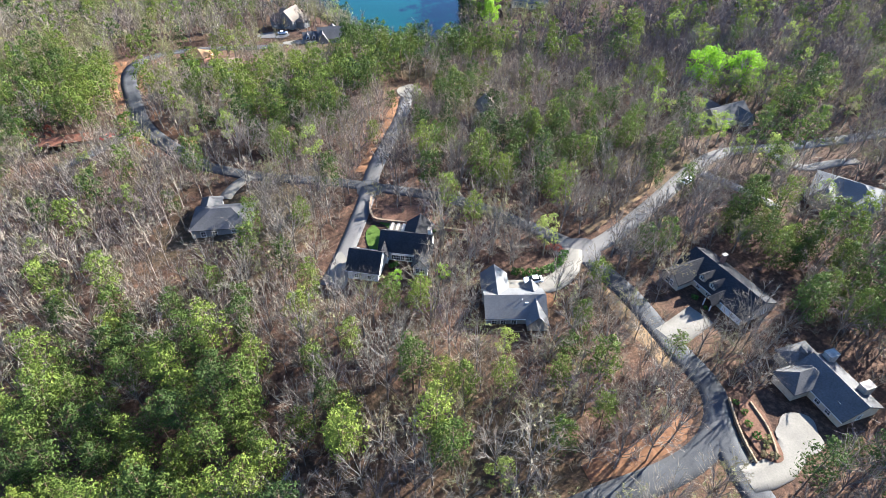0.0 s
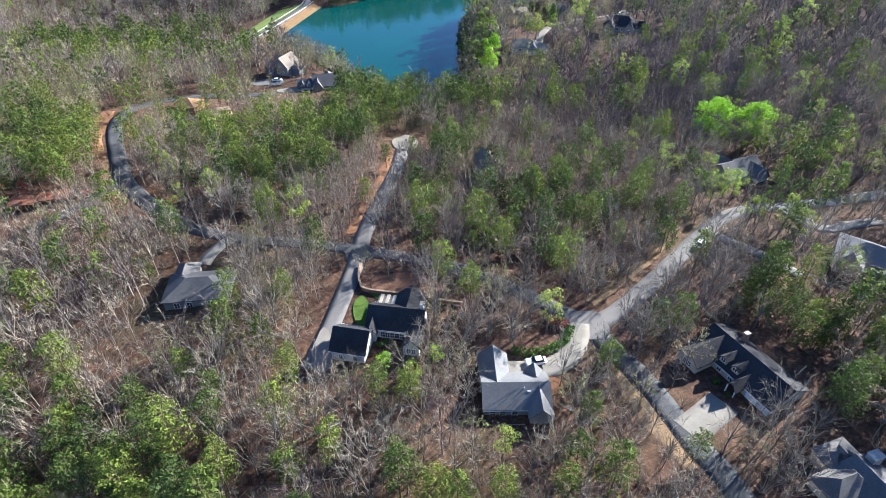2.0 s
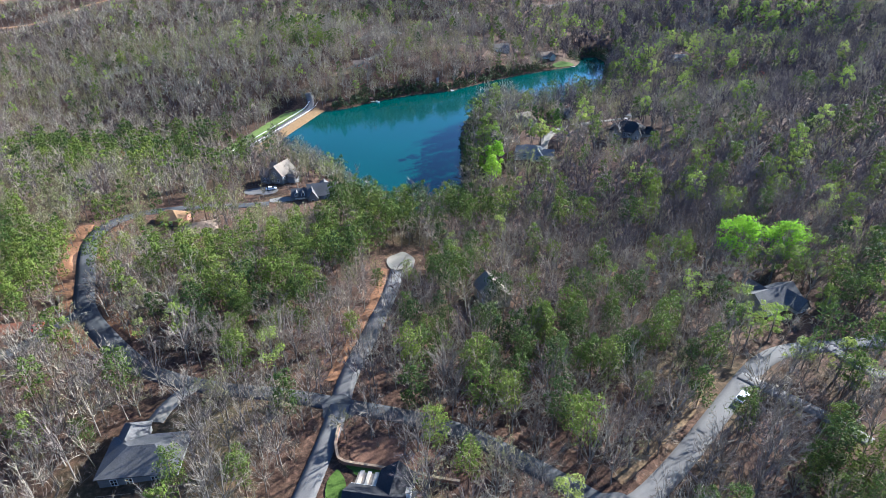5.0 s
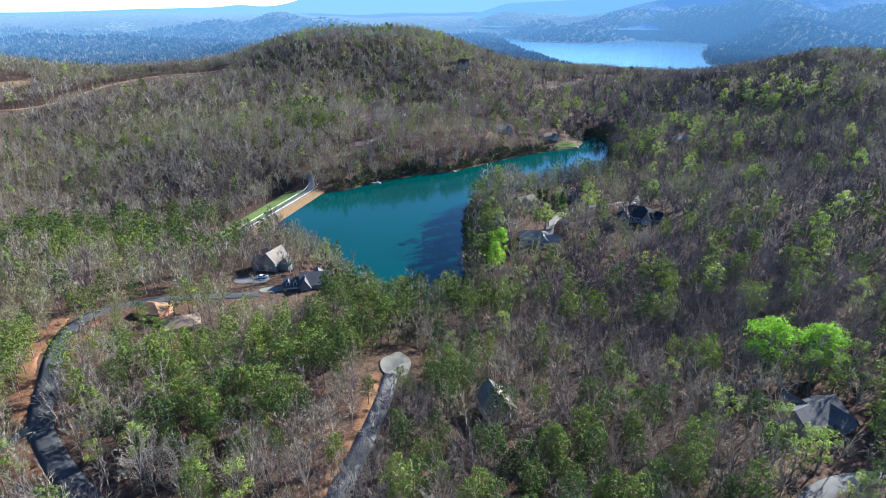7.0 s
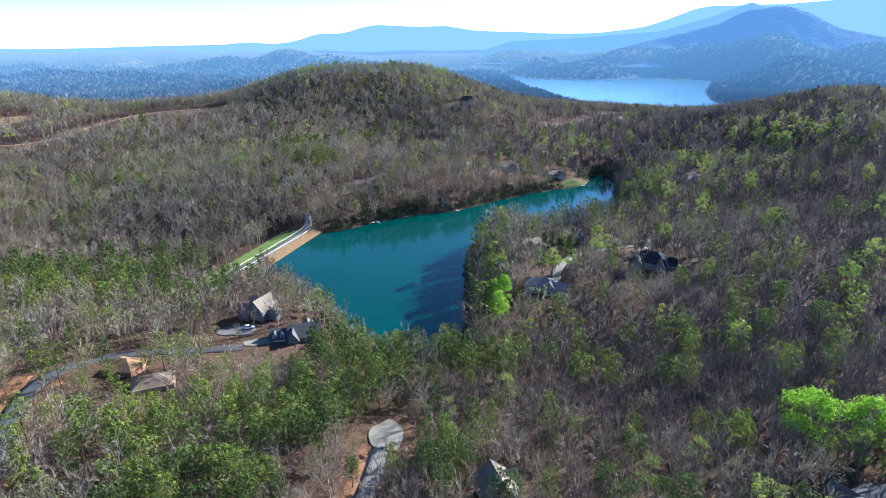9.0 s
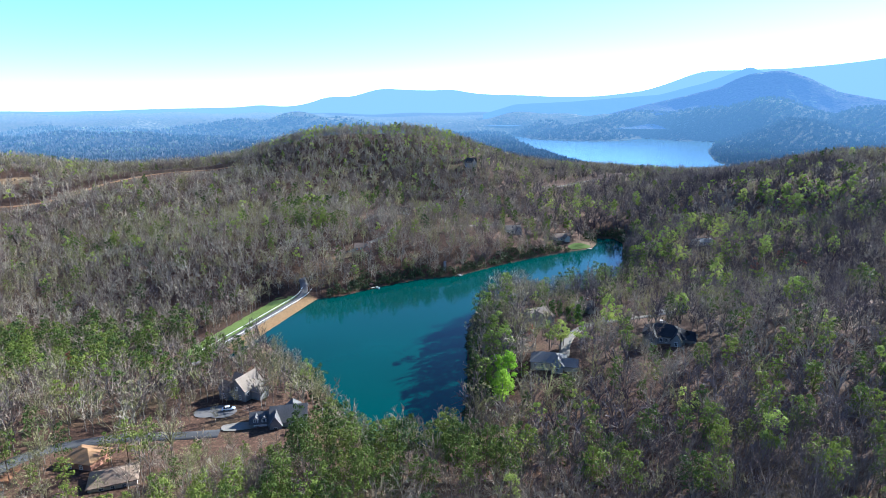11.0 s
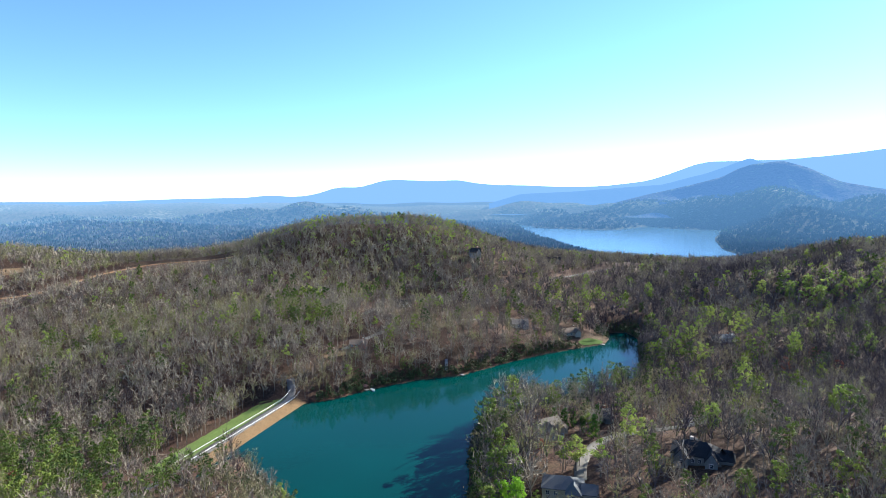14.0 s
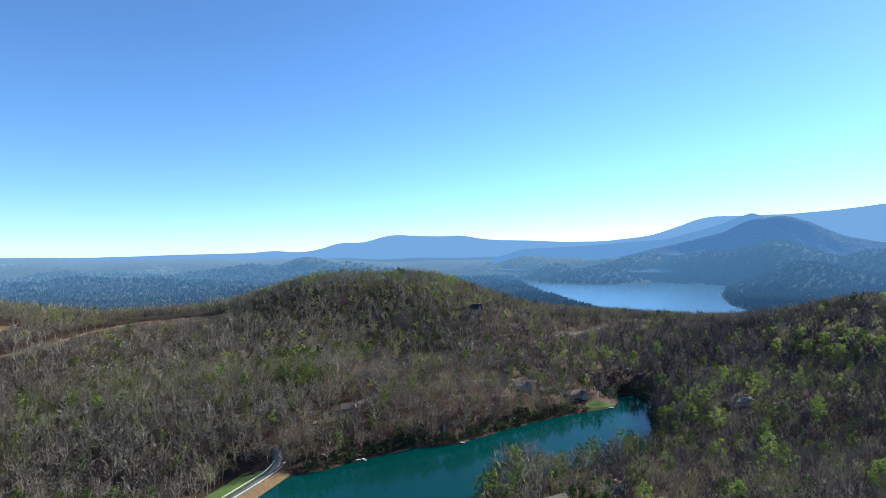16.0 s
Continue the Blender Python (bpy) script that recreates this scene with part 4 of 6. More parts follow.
def join_forest(name, label, kinds, mats, spots, seed):
    """Many trees in one mesh: kinds are (wood, crown) shapes, spots rows of x, y, z, size, kind."""
    rng = np.random.default_rng(seed)
    vs, fs, ms, ts, n = [], [], [], [], 0
    for k, (wood, crown) in enumerate(kinds):
        sel = spots[spots[:, 4] == k]
        if not len(sel):
            continue
        v = np.concatenate([wood[0], crown[0]])
        f = np.concatenate([wood[1], crown[1] + len(wood[0])])
        mi = np.r_[np.zeros(len(wood[1]), int), np.ones(len(crown[1]), int)]
        a = rng.uniform(0, 2 * math.pi, len(sel))
        c, s, sz = np.cos(a)[:, None], np.sin(a)[:, None], sel[:, 3][:, None]
        wide = sz * rng.uniform(0.85, 1.15, len(sel))[:, None]
        X = (v[None, :, 0] * c - v[None, :, 1] * s) * wide + sel[:, 0][:, None]
        Y = (v[None, :, 0] * s + v[None, :, 1] * c) * wide + sel[:, 1][:, None]
        Z = v[None, :, 2] * sz + sel[:, 2][:, None]
        vs.append(np.stack([X, Y, Z], -1).reshape(-1, 3))
        fs.append((f[None] + (np.arange(len(sel)) * len(v))[:, None, None]).reshape(-1, 3) + n)
        ms.append(np.tile(mi, len(sel)))
        ts.append(np.repeat(rng.uniform(0, 1, len(sel)), len(v)))
        n += len(sel) * len(v)
    if not vs:
        return None
    me = from_arrays(name, np.concatenate(vs), np.concatenate(fs), mats, np.concatenate(ts), np.concatenate(ms))
    return tagged(new(name, me), label, "woods", kind="stuff")


def tree_thing(name, shape, mats, label, group):
    base = new(name)
    for nm, (v, f), m in zip(("trunk", "crown"), shape, mats):
        me = from_arrays(nm, v, f, [m])
        ob = new(nm, me)
        ob.parent = base
    return tagged(base, label, "tree", group)


def plant(base, spots, seed):
    """Copies of a tree at rows of x, y, z, size; the first row takes the tree itself."""
    rng = np.random.default_rng(seed)
    for i, (x, y, z, s) in enumerate(spots):
        m = Matrix.LocRotScale((x, y, z - 0.1), Euler((0, 0, rng.uniform(0, 6.28))), (s, s, s * rng.uniform(0.9, 1.1)))
        if i == 0:
            base.matrix_basis = m
        else:
            ob = copy_thing(base, Matrix.Identity(4))
            ob.matrix_basis = m


# ---- houses ----
def roof_gable(bm, x0, x1, y0, y1, eave, top, axis, over=0.45, thick=0.22):
    if axis == "x":
        mid, half, a, b = (y0 + y1) / 2, (y1 - y0) / 2, x0 - over, x1 + over
    else:
        mid, half, a, b = (x0 + x1) / 2, (x1 - x0) / 2, y0 - over, y1 + over
    k = (top - eave) / half
    lo = eave - k * over
    out = [(mid - half - over, lo), (mid, top), (mid + half + over, lo), (mid + half + over, lo + thick), (mid, top + thick * 1.15), (mid - half - over, lo + thick)]
    return prism(bm, out, axis, a, b)


def roof_hip(bm, x0, x1, y0, y1, eave, top, axis, over=0.45, thick=0.22):
    x0, x1, y0, y1 = x0 - over, x1 + over, y0 - over, y1 + over
    half = (y1 - y0) / 2 if axis == "x" else (x1 - x0) / 2
    cx, cy = (x0 + x1) / 2, (y0 + y1) / 2
    ends = ((x0 + half, cy), (x1 - half, cy)) if axis == "x" else ((cx, y0 + half), (cx, y1 - half))
    ring = [(x0, y0), (x1, y0), (x1, y1), (x0, y1)]
    for dz in (0, thick):
        e = [bm.verts.new((x, y, eave - 0.15 + dz)) for x, y in ring]
        r = [bm.verts.new((x, y, top + dz)) for x, y in ends]
        if axis == "x":
            bm.faces.new((e[0], e[1], r[1], r[0])), bm.faces.new((e[1], e[2], r[1])), bm.faces.new((e[2], e[3], r[0], r[1])), bm.faces.new((e[3], e[0], r[0]))
        else:
            bm.faces.new((e[0], e[1], r[0])), bm.faces.new((e[1], e[2], r[1], r[0])), bm.faces.new((e[2], e[3], r[1])), bm.faces.new((e[3], e[0], r[0], r[1]))
        if dz == 0:
            low = e
    for i in range(4):
        bm.faces.new((low[i], low[(i + 1) % 4], e[(i + 1) % 4], e[i]))
    bmesh.ops.recalc_face_normals(bm, faces=bm.faces)
    return bm


def walls(bm, x0, x1, y0, y1, z0, eave, top, axis, hip=False):
    if hip:
        return box(bm, x0, x1, y0, y1, z0, eave)
    if axis == "x":
        return prism(bm, [(y0, z0), (y1, z0), (y1, eave), ((y0 + y1) / 2, top - 0.05), (y0, eave)], "x", x0, x1)
    return prism(bm, [(x0, z0), (x1, z0), (x1, eave), ((x0 + x1) / 2, top - 0.05), (x0, eave)], "y", y0, y1)


def window(parent, face, u, z, w, h, at, trim):
    """A framed window proud of a wall. face: the side it looks to; u along the wall; at: the wall's plane."""
    sign = -1 if face in ("s", "w") else 1
    p, q = at, at + sign * 0.09

    def corner(bm, a, c, d):
        return bm.verts.new((u + a, d, z + c) if face in "sn" else (d, u + a, z + c))

    def bar(name, a0, a1, c0, c1, deep, mat, owner):
        lo, hi = sorted((at, at + sign * deep))
        bm = box(bmesh.new(), u + a0, u + a1, lo, hi, z + c0, z + c1) if face in "sn" else box(bmesh.new(), lo, hi, u + a0, u + a1, z + c0, z + c1)
        return part(name, bm, mat, owner)

    bm = bmesh.new()
    outer, inner = [(-w / 2 - 0.1, -0.12), (w / 2 + 0.1, -0.12), (w / 2 + 0.1, h + 0.12), (-w / 2 - 0.1, h + 0.12)], [(-w / 2, 0), (w / 2, 0), (w / 2, h), (-w / 2, h)]
    ring = [[corner(bm, a, c, d) for a, c in edge] for d, edge in ((p, outer), (q, outer), (q, inner), (p, inner))]
    for r in range(3):
        for i in range(4):
            bm.faces.new((ring[r][i], ring[r][(i + 1) % 4], ring[r + 1][(i + 1) % 4], ring[r + 1][i]))
    bmesh.ops.recalc_face_normals(bm, faces=bm.faces)
    win = part("window", bm, trim, parent)
    bar("pane", -w / 2, w / 2, 0, h, 0.03, M["glass"], win)
    bar("mullion", -0.03, 0.03, 0, h, 0.07, trim, win)
    bar("transom", -w / 2, w / 2, h / 2 - 0.03, h / 2 + 0.03, 0.065, trim, win)
    return win


def slab_part(name, parent, x0, x1, y0, y1, z0, z1, mat, label=""):
    return part(name, box(bmesh.new(), x0, x1, y0, y1, z0, z1), mat, parent, label)


def chimney(parent, x, y, z0, z1, mat, w=0.9):
    c = slab_part("chimney", parent, x - w / 2, x + w / 2, y - w * 0.7, y + w * 0.7, z0, z1, mat)
    slab_part("chimney_cap", c, x - w / 2 - 0.1, x + w / 2 + 0.1, y - w * 0.7 - 0.1, y + w * 0.7 + 0.1, z1, z1 + 0.15, M["stone"])
    return c


def house(x, y, heading, base, volumes, wall, roof, label, group="", windows=(), trim=None):
    """A house of one or more roofed volumes. Each: x0, x1, y0, y1, eave, ridge, ridge axis, hipped; heights above the base."""
    h = new("house")
    h.matrix_basis = pose(x, y, base, 0, 0, heading)
    reach = max(max(abs(v[0]), abs(v[1])) for v in volumes), max(max(abs(v[2]), abs(v[3])) for v in volumes)
    clear_box(x, y, heading, reach[0] + 1.0, reach[1] + 1.0)
    for n, (x0, x1, y0, y1, eave, top, axis, hip) in enumerate(volumes):
        part("wall", walls(bmesh.new(), x0, x1, y0, y1, -2.5, eave, top, axis, hip), wall, h)
        part("roof", (roof_hip if hip else roof_gable)(bmesh.new(), x0, x1, y0, y1, eave, top, axis), roof, h)
    for f, u, z, w, hh, at in windows:
        window(h, f, u, z, w, hh, at, trim or M["trim_white"])
    return tagged(h, label, "house", group)


def generic(x, y, heading, l, w, eave, top, wall, roof, label, hip=False, base=None, wing=True):
    b = float(min(land(x + dx, y + dy) for dx in (-5, 5) for dy in (-5, 5))) + 0.6 if base is None else base
    vols = [(-l / 2, l / 2, -w / 2, w / 2, eave, top, "x", hip)]
    if wing:
        vols.append((l * 0.05, l * 0.42, -w / 2 - 2.6, 0, eave - 0.1, top - 0.5, "y", hip))
    wins = []
    for k in range(4):
        u = -l / 2 + l * (k + 0.5) / 4
        wins.append(("n", u, 1.0, 1.1, 1.5, w / 2))
        if not (wing and l * 0.03 < u < l * 0.45):
            wins.append(("s", u, 1.0, 1.1, 1.5, -w / 2))
    for u in (-w / 4, w / 4):
        wins += [("e", u, 1.0, 1.1, 1.5, l / 2), ("w", u, 1.0, 1.1, 1.5, -l / 2)]
    h = house(x, y, heading, b, vols, wall, roof, label, windows=wins)
    chimney(h, l * 0.3, w * 0.2, eave, top + 1.0, M["brick_wall"])
    return h


def south_yard(x, y, half, depth):
    """Open yard on the near side of a house."""
    clear_box(x, y - depth / 2, 0, half, depth / 2)


def garage_door(parent, face, u, z, w, h, at):
    sign = -1 if face in ("s", "w") else 1
    bm = bmesh.new()
    for k in range(4):
        p, q = sorted((at, at + sign * 0.07))
        lo, hi = z + h * k / 4 + 0.02, z + h * (k + 1) / 4 - 0.02
        if face in "sn":
            box(bm, u - w / 2, u + w / 2, p, q, lo, hi)
        else:
            box(bm, p, q, u - w / 2, u + w / 2, lo, hi)
    return part("garage_door", bm, M["trim_white"], parent)


def dormer(parent, x, y0, y1, z0, eave, top, w, wall, roof):
    """A small gabled dormer looking to the front (-y)."""
    d = part("dormer", walls(bmesh.new(), x - w / 2, x + w / 2, y0, y1, z0, eave, top, "y"), wall, parent)
    part("dormer_roof", roof_gable(bmesh.new(), x - w / 2, x + w / 2, y0, y1, eave, top, "y", 0.22, 0.14), roof, d)
    bm = box(bmesh.new(), x - w * 0.3, x + w * 0.3, y0 - 0.05, y0, z0 + 0.55, eave + 0.1)
    part("dormer_window", bm, M["glass"], d)
    for u in (-0.3, 0.0, 0.3):
        part("window_bar", box(bmesh.new(), x + w * u - 0.05, x + w * u + 0.05, y0 - 0.09, y0, z0 + 0.5, eave + 0.15), M["trim_white"], d)
    return d


def gutters(parent, x0, x1, y0, y1, eave, axis="x"):
    for k in (0, 1):
        if axis == "x":
            y = (y0 - 0.56, y1 + 0.46)[k]
            slab_part("gutter", parent, x0 - 0.4, x1 + 0.4, y, y + 0.1, eave - 0.32, eave - 0.2, M["trim_white"])
        else:
            x = (x0 - 0.56, x1 + 0.46)[k]
            slab_part("gutter", parent, x, x + 0.1, y0 - 0.4, y1 + 0.4, eave - 0.32, eave - 0.2, M["trim_white"])


def deck(parent, x0, x1, y0, y1, z, drop):
    d = slab_part("deck", parent, x0, x1, y0, y1, z - 0.18, z, M["timber"])
    for x in np.arange(x0 + 0.1, x1, 1.6):
        slab_part("deck_post", d, x - 0.06, x + 0.06, y0 + 0.02, y0 + 0.14, z - drop, z + 1.0, M["timber"])
    slab_part("deck_rail", d, x0, x1, y0 + 0.02, y0 + 0.1, z + 0.92, z + 1.0, M["timber"])
    slab_part("deck_rail", d, x0, x1, y0 + 0.02, y0 + 0.1, z + 0.4, z + 0.46, M["timber"])
    return d


# the cream house with its garage wing
cream = house(-5.4, 111.7, -10, 25.9, [(-6.1, 6.1, -3.9, 3.9, 3.6, 6.5, "x", False), (-1.2, 5.2, 0.5, 8.2, 3.4, 6.0, "y", False),
              (3.0, 6.5, -8.2, 0, 3.5, 5.5, "y", False), (-6.3, -3.9, -5.4, 0, 3.5, 5.0, "y", False)],
              M["white_wall"], M["dark_shingle"], "cream painted house with dark shingle roofs and white trim",
              windows=[("s", u, 0.9, 0.95, 1.5, -3.9) for u in (-2.6, -1.5, -0.4, 0.7, 1.8)] + [("s", 4.2, 1.2, 0.8, 1.4, -8.2), ("s", 5.3, 1.2, 0.8, 1.4, -8.2), ("e", -1.5, 1.0, 1.0, 1.5, 6.1), ("e", 1.5, 1.0, 1.0, 1.5, 6.1), ("s", -5.1, 1.0, 0.9, 1.4, -5.4)])
slab_part("terrace_roof", cream, -6.0, -1.3, 3.9, 7.6, 2.6, 2.8, M["tan_shingle"], "flat cream terrace roof")
for _u in (-5.6, -4.1, -2.6):
    slab_part("terrace_beam", cream, _u, _u + 0.75, 4.1, 7.9, 2.84, 3.0, M["tan_wall"])
gutters(cream, -6.1, 6.1, -3.9, 3.9, 3.6)
chimney(cream, 5.6, 1.2, 3.0, 7.6, M["white_wall"], 0.8)
south_yard(-5, 108, 9, 9)
gar = house(-15.0, 105.3, -12, 25.6, [(-3.7, 3.7, -3.8, 3.8, 3.7, 6.8, "x", False)], M["white_wall"], M["dark_shingle"], "cream garage wing with a dark shingle roof",
            windows=[("s", -1.6, 1.3, 0.8, 1.1, -3.8), ("s", 1.6, 1.3, 0.8, 1.1, -3.8), ("e", 0.0, 1.2, 0.9, 1.3, 3.7)])
gutters(gar, -3.7, 3.7, -3.8, 3.8, 3.7)
garage_door(gar, "w", 0, -0.1, 4.6, 2.3, -3.7)
south_yard(-15, 104, 7, 9)

# the pale roofed house with the turning driveway
pale = house(19.0, 94.0, 0, 25.6, [(-6.3, 6.8, -6.8, 1.9, 2.5, 4.9, "x", False), (-6.4, -0.8, -2.0, 7.3, 2.5, 4.95, "y", False), (2.6, 6.9, -8.8, -2.4, 2.4, 4.6, "y", False), (3.2, 6.2, 0, 2.9, 2.4, 4.2, "y", False)],
             M["grey_wall"], M["pale_shingle"], "low house with pale grey shingle roofs",
             windows=[("s", -4.6, 0.4, 1.1, 1.2, -6.8), ("s", -2.6, 0.4, 1.1, 1.2, -6.8), ("s", -0.2, 0.4, 1.1, 1.2, -6.8), ("e", -4.4, 0.6, 1.0, 1.2, 6.9)])
deck(pale, -6.0, 1.5, -9.4, -6.8, -0.3, 3.0)
garage_door(pale, "e", 3.8, -0.1, 4.4, 2.2, -0.8)
_sk = slab_part("skylight", pale, 2.4, 3.1, -4.2, -3.2, 4.05, 4.3, M["trim_white"], "white framed skylight")
slab_part("vent_pipe", pale, 1.7, 1.85, -3.6, -3.45, 3.9, 4.9, M["trim_white"])
gutters(pale, -6.3, 6.8, -6.8, 1.9, 2.5)
south_yard(19, 90, 8, 9)

# the long dark roofed house with dormers
dark = house(70.5, 98.1, -65, 24.7, [(-10.2, 10.2, -5.4, 5.4, 2.6, 5.4, "x", False), (-9.6, -4.4, -10.4, 0, 2.7, 5.1, "y", False)],
             M["tan_wall"], M["dark_shingle"], "long tan house with a dark shingle roof and dormers",
             windows=[("s", -7.7, 0.8, 0.8, 1.4, -10.4), ("s", -6.4, 0.8, 0.8, 1.4, -10.4), ("s", -2.6, 0.8, 1.0, 1.4, -5.4), ("s", 0.4, 0.8, 1.0, 1.4, -5.4), ("e", -2, 0.8, 1.0, 1.4, 10.2), ("e", 2, 0.8, 1.0, 1.4, 10.2)])
dormer(dark, -2.7, -5.0, -1.6, 2.9, 4.1, 4.9, 1.7, M["tan_wall"], M["dark_shingle"])
dormer(dark, 0.4, -5.0, -1.6, 2.9, 4.1, 4.9, 1.7, M["tan_wall"], M["dark_shingle"])
part("porch_roof", roof_gable(bmesh.new(), 1.6, 4.0, -8.2, -3.5, 2.4, 3.9, "y", 0.25, 0.16), M["dark_shingle"], dark)
for _u in (1.8, 3.8):
    slab_part("porch_post", dark, _u - 0.1, _u + 0.1, -8.1, -7.9, -0.4, 2.4, M["trim_white"])
garage_door(dark, "s", 6.0, -0.1, 2.7, 2.2, -5.4)
garage_door(dark, "s", 8.9, -0.1, 2.4, 2.2, -5.4)
gutters(dark, -10.2, 10.2, -5.4, 5.4, 2.6)
chimney(dark, -4.5, 3.0, 3.0, 6.6, M["brick_wall"], 0.8)
clear_box(63.5, 91, -65, 7, 7)

# the grey house at the foot of the street
low = house(80.6, 67.8, -73, 25.1, [(-6.5, 6.5, -4.6, 4.8, 2.5, 4.9, "x", False), (-6.6, -1.2, -8.8, 0, 2.5, 4.7, "y", True), (-11.0, -6.0, -4.0, 3.0, 2.4, 4.2, "x", True)],
            M["tan_wall"], M["grey_shingle"], "house with grey shingle roofs and broad chimneys",
            windows=[("s", 1.0, 0.6, 1.1, 1.3, -4.6), ("s", 3.6, 0.6, 1.1, 1.3, -4.6), ("e", 0, 0.6, 1.1, 1.3, 6.5)])
chimney(low, -5.4, 3.2, 2.0, 5.4, M["stone"], 1.7)
chimney(low, 3.0, 3.6, 2.0, 5.4, M["stone"], 1.7)
_sk = slab_part("skylight", low, 3.2, 4.0, -3.2, -2.6, 3.35, 3.55, M["glass"], "dark roof vent")
gutters(low, -6.5, 6.5, -4.6, 4.8, 2.5)
clear_box(72, 62, -73, 8, 6)

# houses among the trees
hip = house(-55.6, 127.6, 6, 23.0, [(-8.0, 7.5, -5.2, 5.2, 2.9, 5.6, "x", True), (-7.0, -2.0, 0, 9.4, 2.8, 5.0, "y", True)], M["grey_wall"], M["grey_shingle"],
            "hipped grey house with a shaded deck among bare trees", windows=[("s", -5, 0.5, 1.2, 1.6, -5.2), ("s", -2, 0.5, 1.2, 1.6, -5.2), ("s", 3, 0.5, 1.2, 1.6, -5.2)])
deck(hip, -7.8, -1.0, -8.0, -5.2, -0.1, 3.0)
south_yard(-56, 123, 10, 15)
gable = house(103.5, 182.0, 24, 23.6, [(-7.5, 7.5, -4.6, 4.6, 3.2, 6.4, "x", False), (2.0, 6.4, -7.6, 0, 3.0, 5.6, "y", False), (-3.4, 0.6, 0, 7.0, 3.0, 5.8, "y", False)], M["grey_wall"], M["grey_shingle"],
              "grey house with gabled shingle roofs in the woods", windows=[("s", -5.2, 0.8, 1.0, 1.4, -4.6), ("s", -2.4, 0.8, 1.0, 1.4, -4.6), ("w", 0, 0.8, 1.0, 1.4, -7.5), ("s", 4.2, 0.8, 1.0, 1.4, -7.6)])
deck(gable, -11.0, -7.5, -3.5, 2.0, 0.0, 3.0)
south_yard(103, 178, 9, 9)
steep = house(22.8, 191.5, -72, 20.0, [(-5.2, 5.2, -3.9, 3.9, 4.2, 7.4, "x", False), (-4.8, -0.4, 0, 5.6, 3.6, 6.0, "y", False)], M["tan_wall"], M["tan_shingle"], "half hidden house with a steep tan roof",
              windows=[("s", -2, 1.0, 1.0, 1.4, -3.9), ("s", 2, 1.0, 1.0, 1.4, -3.9), ("e", 0, 1.0, 1.0, 1.4, 5.2)])
south_yard(23, 189, 4, 2)
wide = house(119.0, 133.0, -38, 26.3, [(-8.5, 8.5, -5.4, 5.4, 2.7, 5.4, "x", True), (-8.0, -2.0, -9.5, 0, 2.6, 5.0, "y", True), (3.0, 8.0, -8.0, 0, 2.6, 4.8, "y", True)], M["grey_wall"], M["pale_shingle"],
             "wide house with a pale grey hipped roof", windows=[("s", 0, 0.6, 1.0, 1.4, -5.4), ("w", 0, 0.6, 1.0, 1.4, -8.5)])
south_yard(117, 127, 9, 9)

# houses by the lake
slate = house(-47.8, 293.6, 12, 9.0, [(-6.2, 6.6, -5.2, 5.2, 3.4, 7.2, "x", False), (-13.5, -5.0, -3.4, 4.0, 2.9, 5.4, "x", False), (-6.4, -2.2, -6.8, 0, 3.2, 6.4, "y", False), (-1.0, 4.0, 0, 8.0, 3.4, 6.8, "y", True)],
              M["grey_wall"], M["grey_shingle"], "slate grey house with steep grey roofs by the lake",
              windows=[("s", 1.5, 0.8, 1.1, 1.5, -5.2), ("s", 4.5, 0.8, 1.1, 1.5, -5.2), ("e", 0, 0.8, 1.1, 1.5, 6.6), ("s", -4.3, 0.8, 1.1, 1.5, -6.8)])
dormer(slate, -11.5, -3.4, -0.4, 2.7, 4.4, 5.3, 1.7, M["white_wall"], M["grey_shingle"])
dormer(slate, -8.6, -3.4, -0.4, 2.7, 4.4, 5.3, 1.7, M["white_wall"], M["grey_shingle"])
garage_door(slate, "s", -10.0, 0.0, 4.6, 2.3, -3.4)
south_yard(-50, 288, 15, 15)
clear_box(-64, 289, 0, 9, 5)
villa = house(-71.5, 315.5, -24, 8.6, [(-4.2, 4.2, -5.0, 5.6, 5.0, 9.2, "y", False), (-8.2, -3.0, -6.4, -1.4, 4.0, 7.0, "x", False), (-7.6, -3.0, 0.4, 4.8, 4.2, 7.6, "x", False), (3.8, 8.8, -1.6, 3.4, 3.6, 5.6, "x", True)], M["grey_wall"], M["tan_shingle"],
              "tall grey house with steep pale gables near the lake", windows=[("s", -1.6, 1.0, 1.0, 1.5, -5.0), ("s", 1.6, 1.0, 1.0, 1.5, -5.0), ("s", 0, 4.4, 1.1, 1.4, -5.0), ("s", -5.6, 1.0, 1.0, 1.5, -6.4), ("e", -3.2, 2.4, 1.0, 1.3, 4.2)])
south_yard(-72, 306, 9, 10)
tawny = house(-104.5, 262.0, -10, 13.0, [(-5.5, 5.5, -4.5, 4.5, 2.6, 5.0, "x", True)], M["brick_wall"], M["clay_shingle"], "tawny roofed house among bare trees", windows=[("s", -2, 0.6, 1.0, 1.4, -4.5), ("s", 2, 0.6, 1.0, 1.4, -4.5)])
south_yard(-104, 255, 7, 9)
brown = house(-89.5, 251.5, 24, 12.8, [(-6.5, 6.5, -4.5, 4.5, 2.6, 4.8, "x", True)], M["tan_wall"], M["brown_shingle"], "brown roofed brick house among bare trees", windows=[("s", -3, 0.6, 1.0, 1.4, -4.5), ("s", 0, 0.6, 1.0, 1.4, -4.5), ("s", 3, 0.6, 1.0, 1.4, -4.5)])
south_yard(-89, 244, 9, 10)

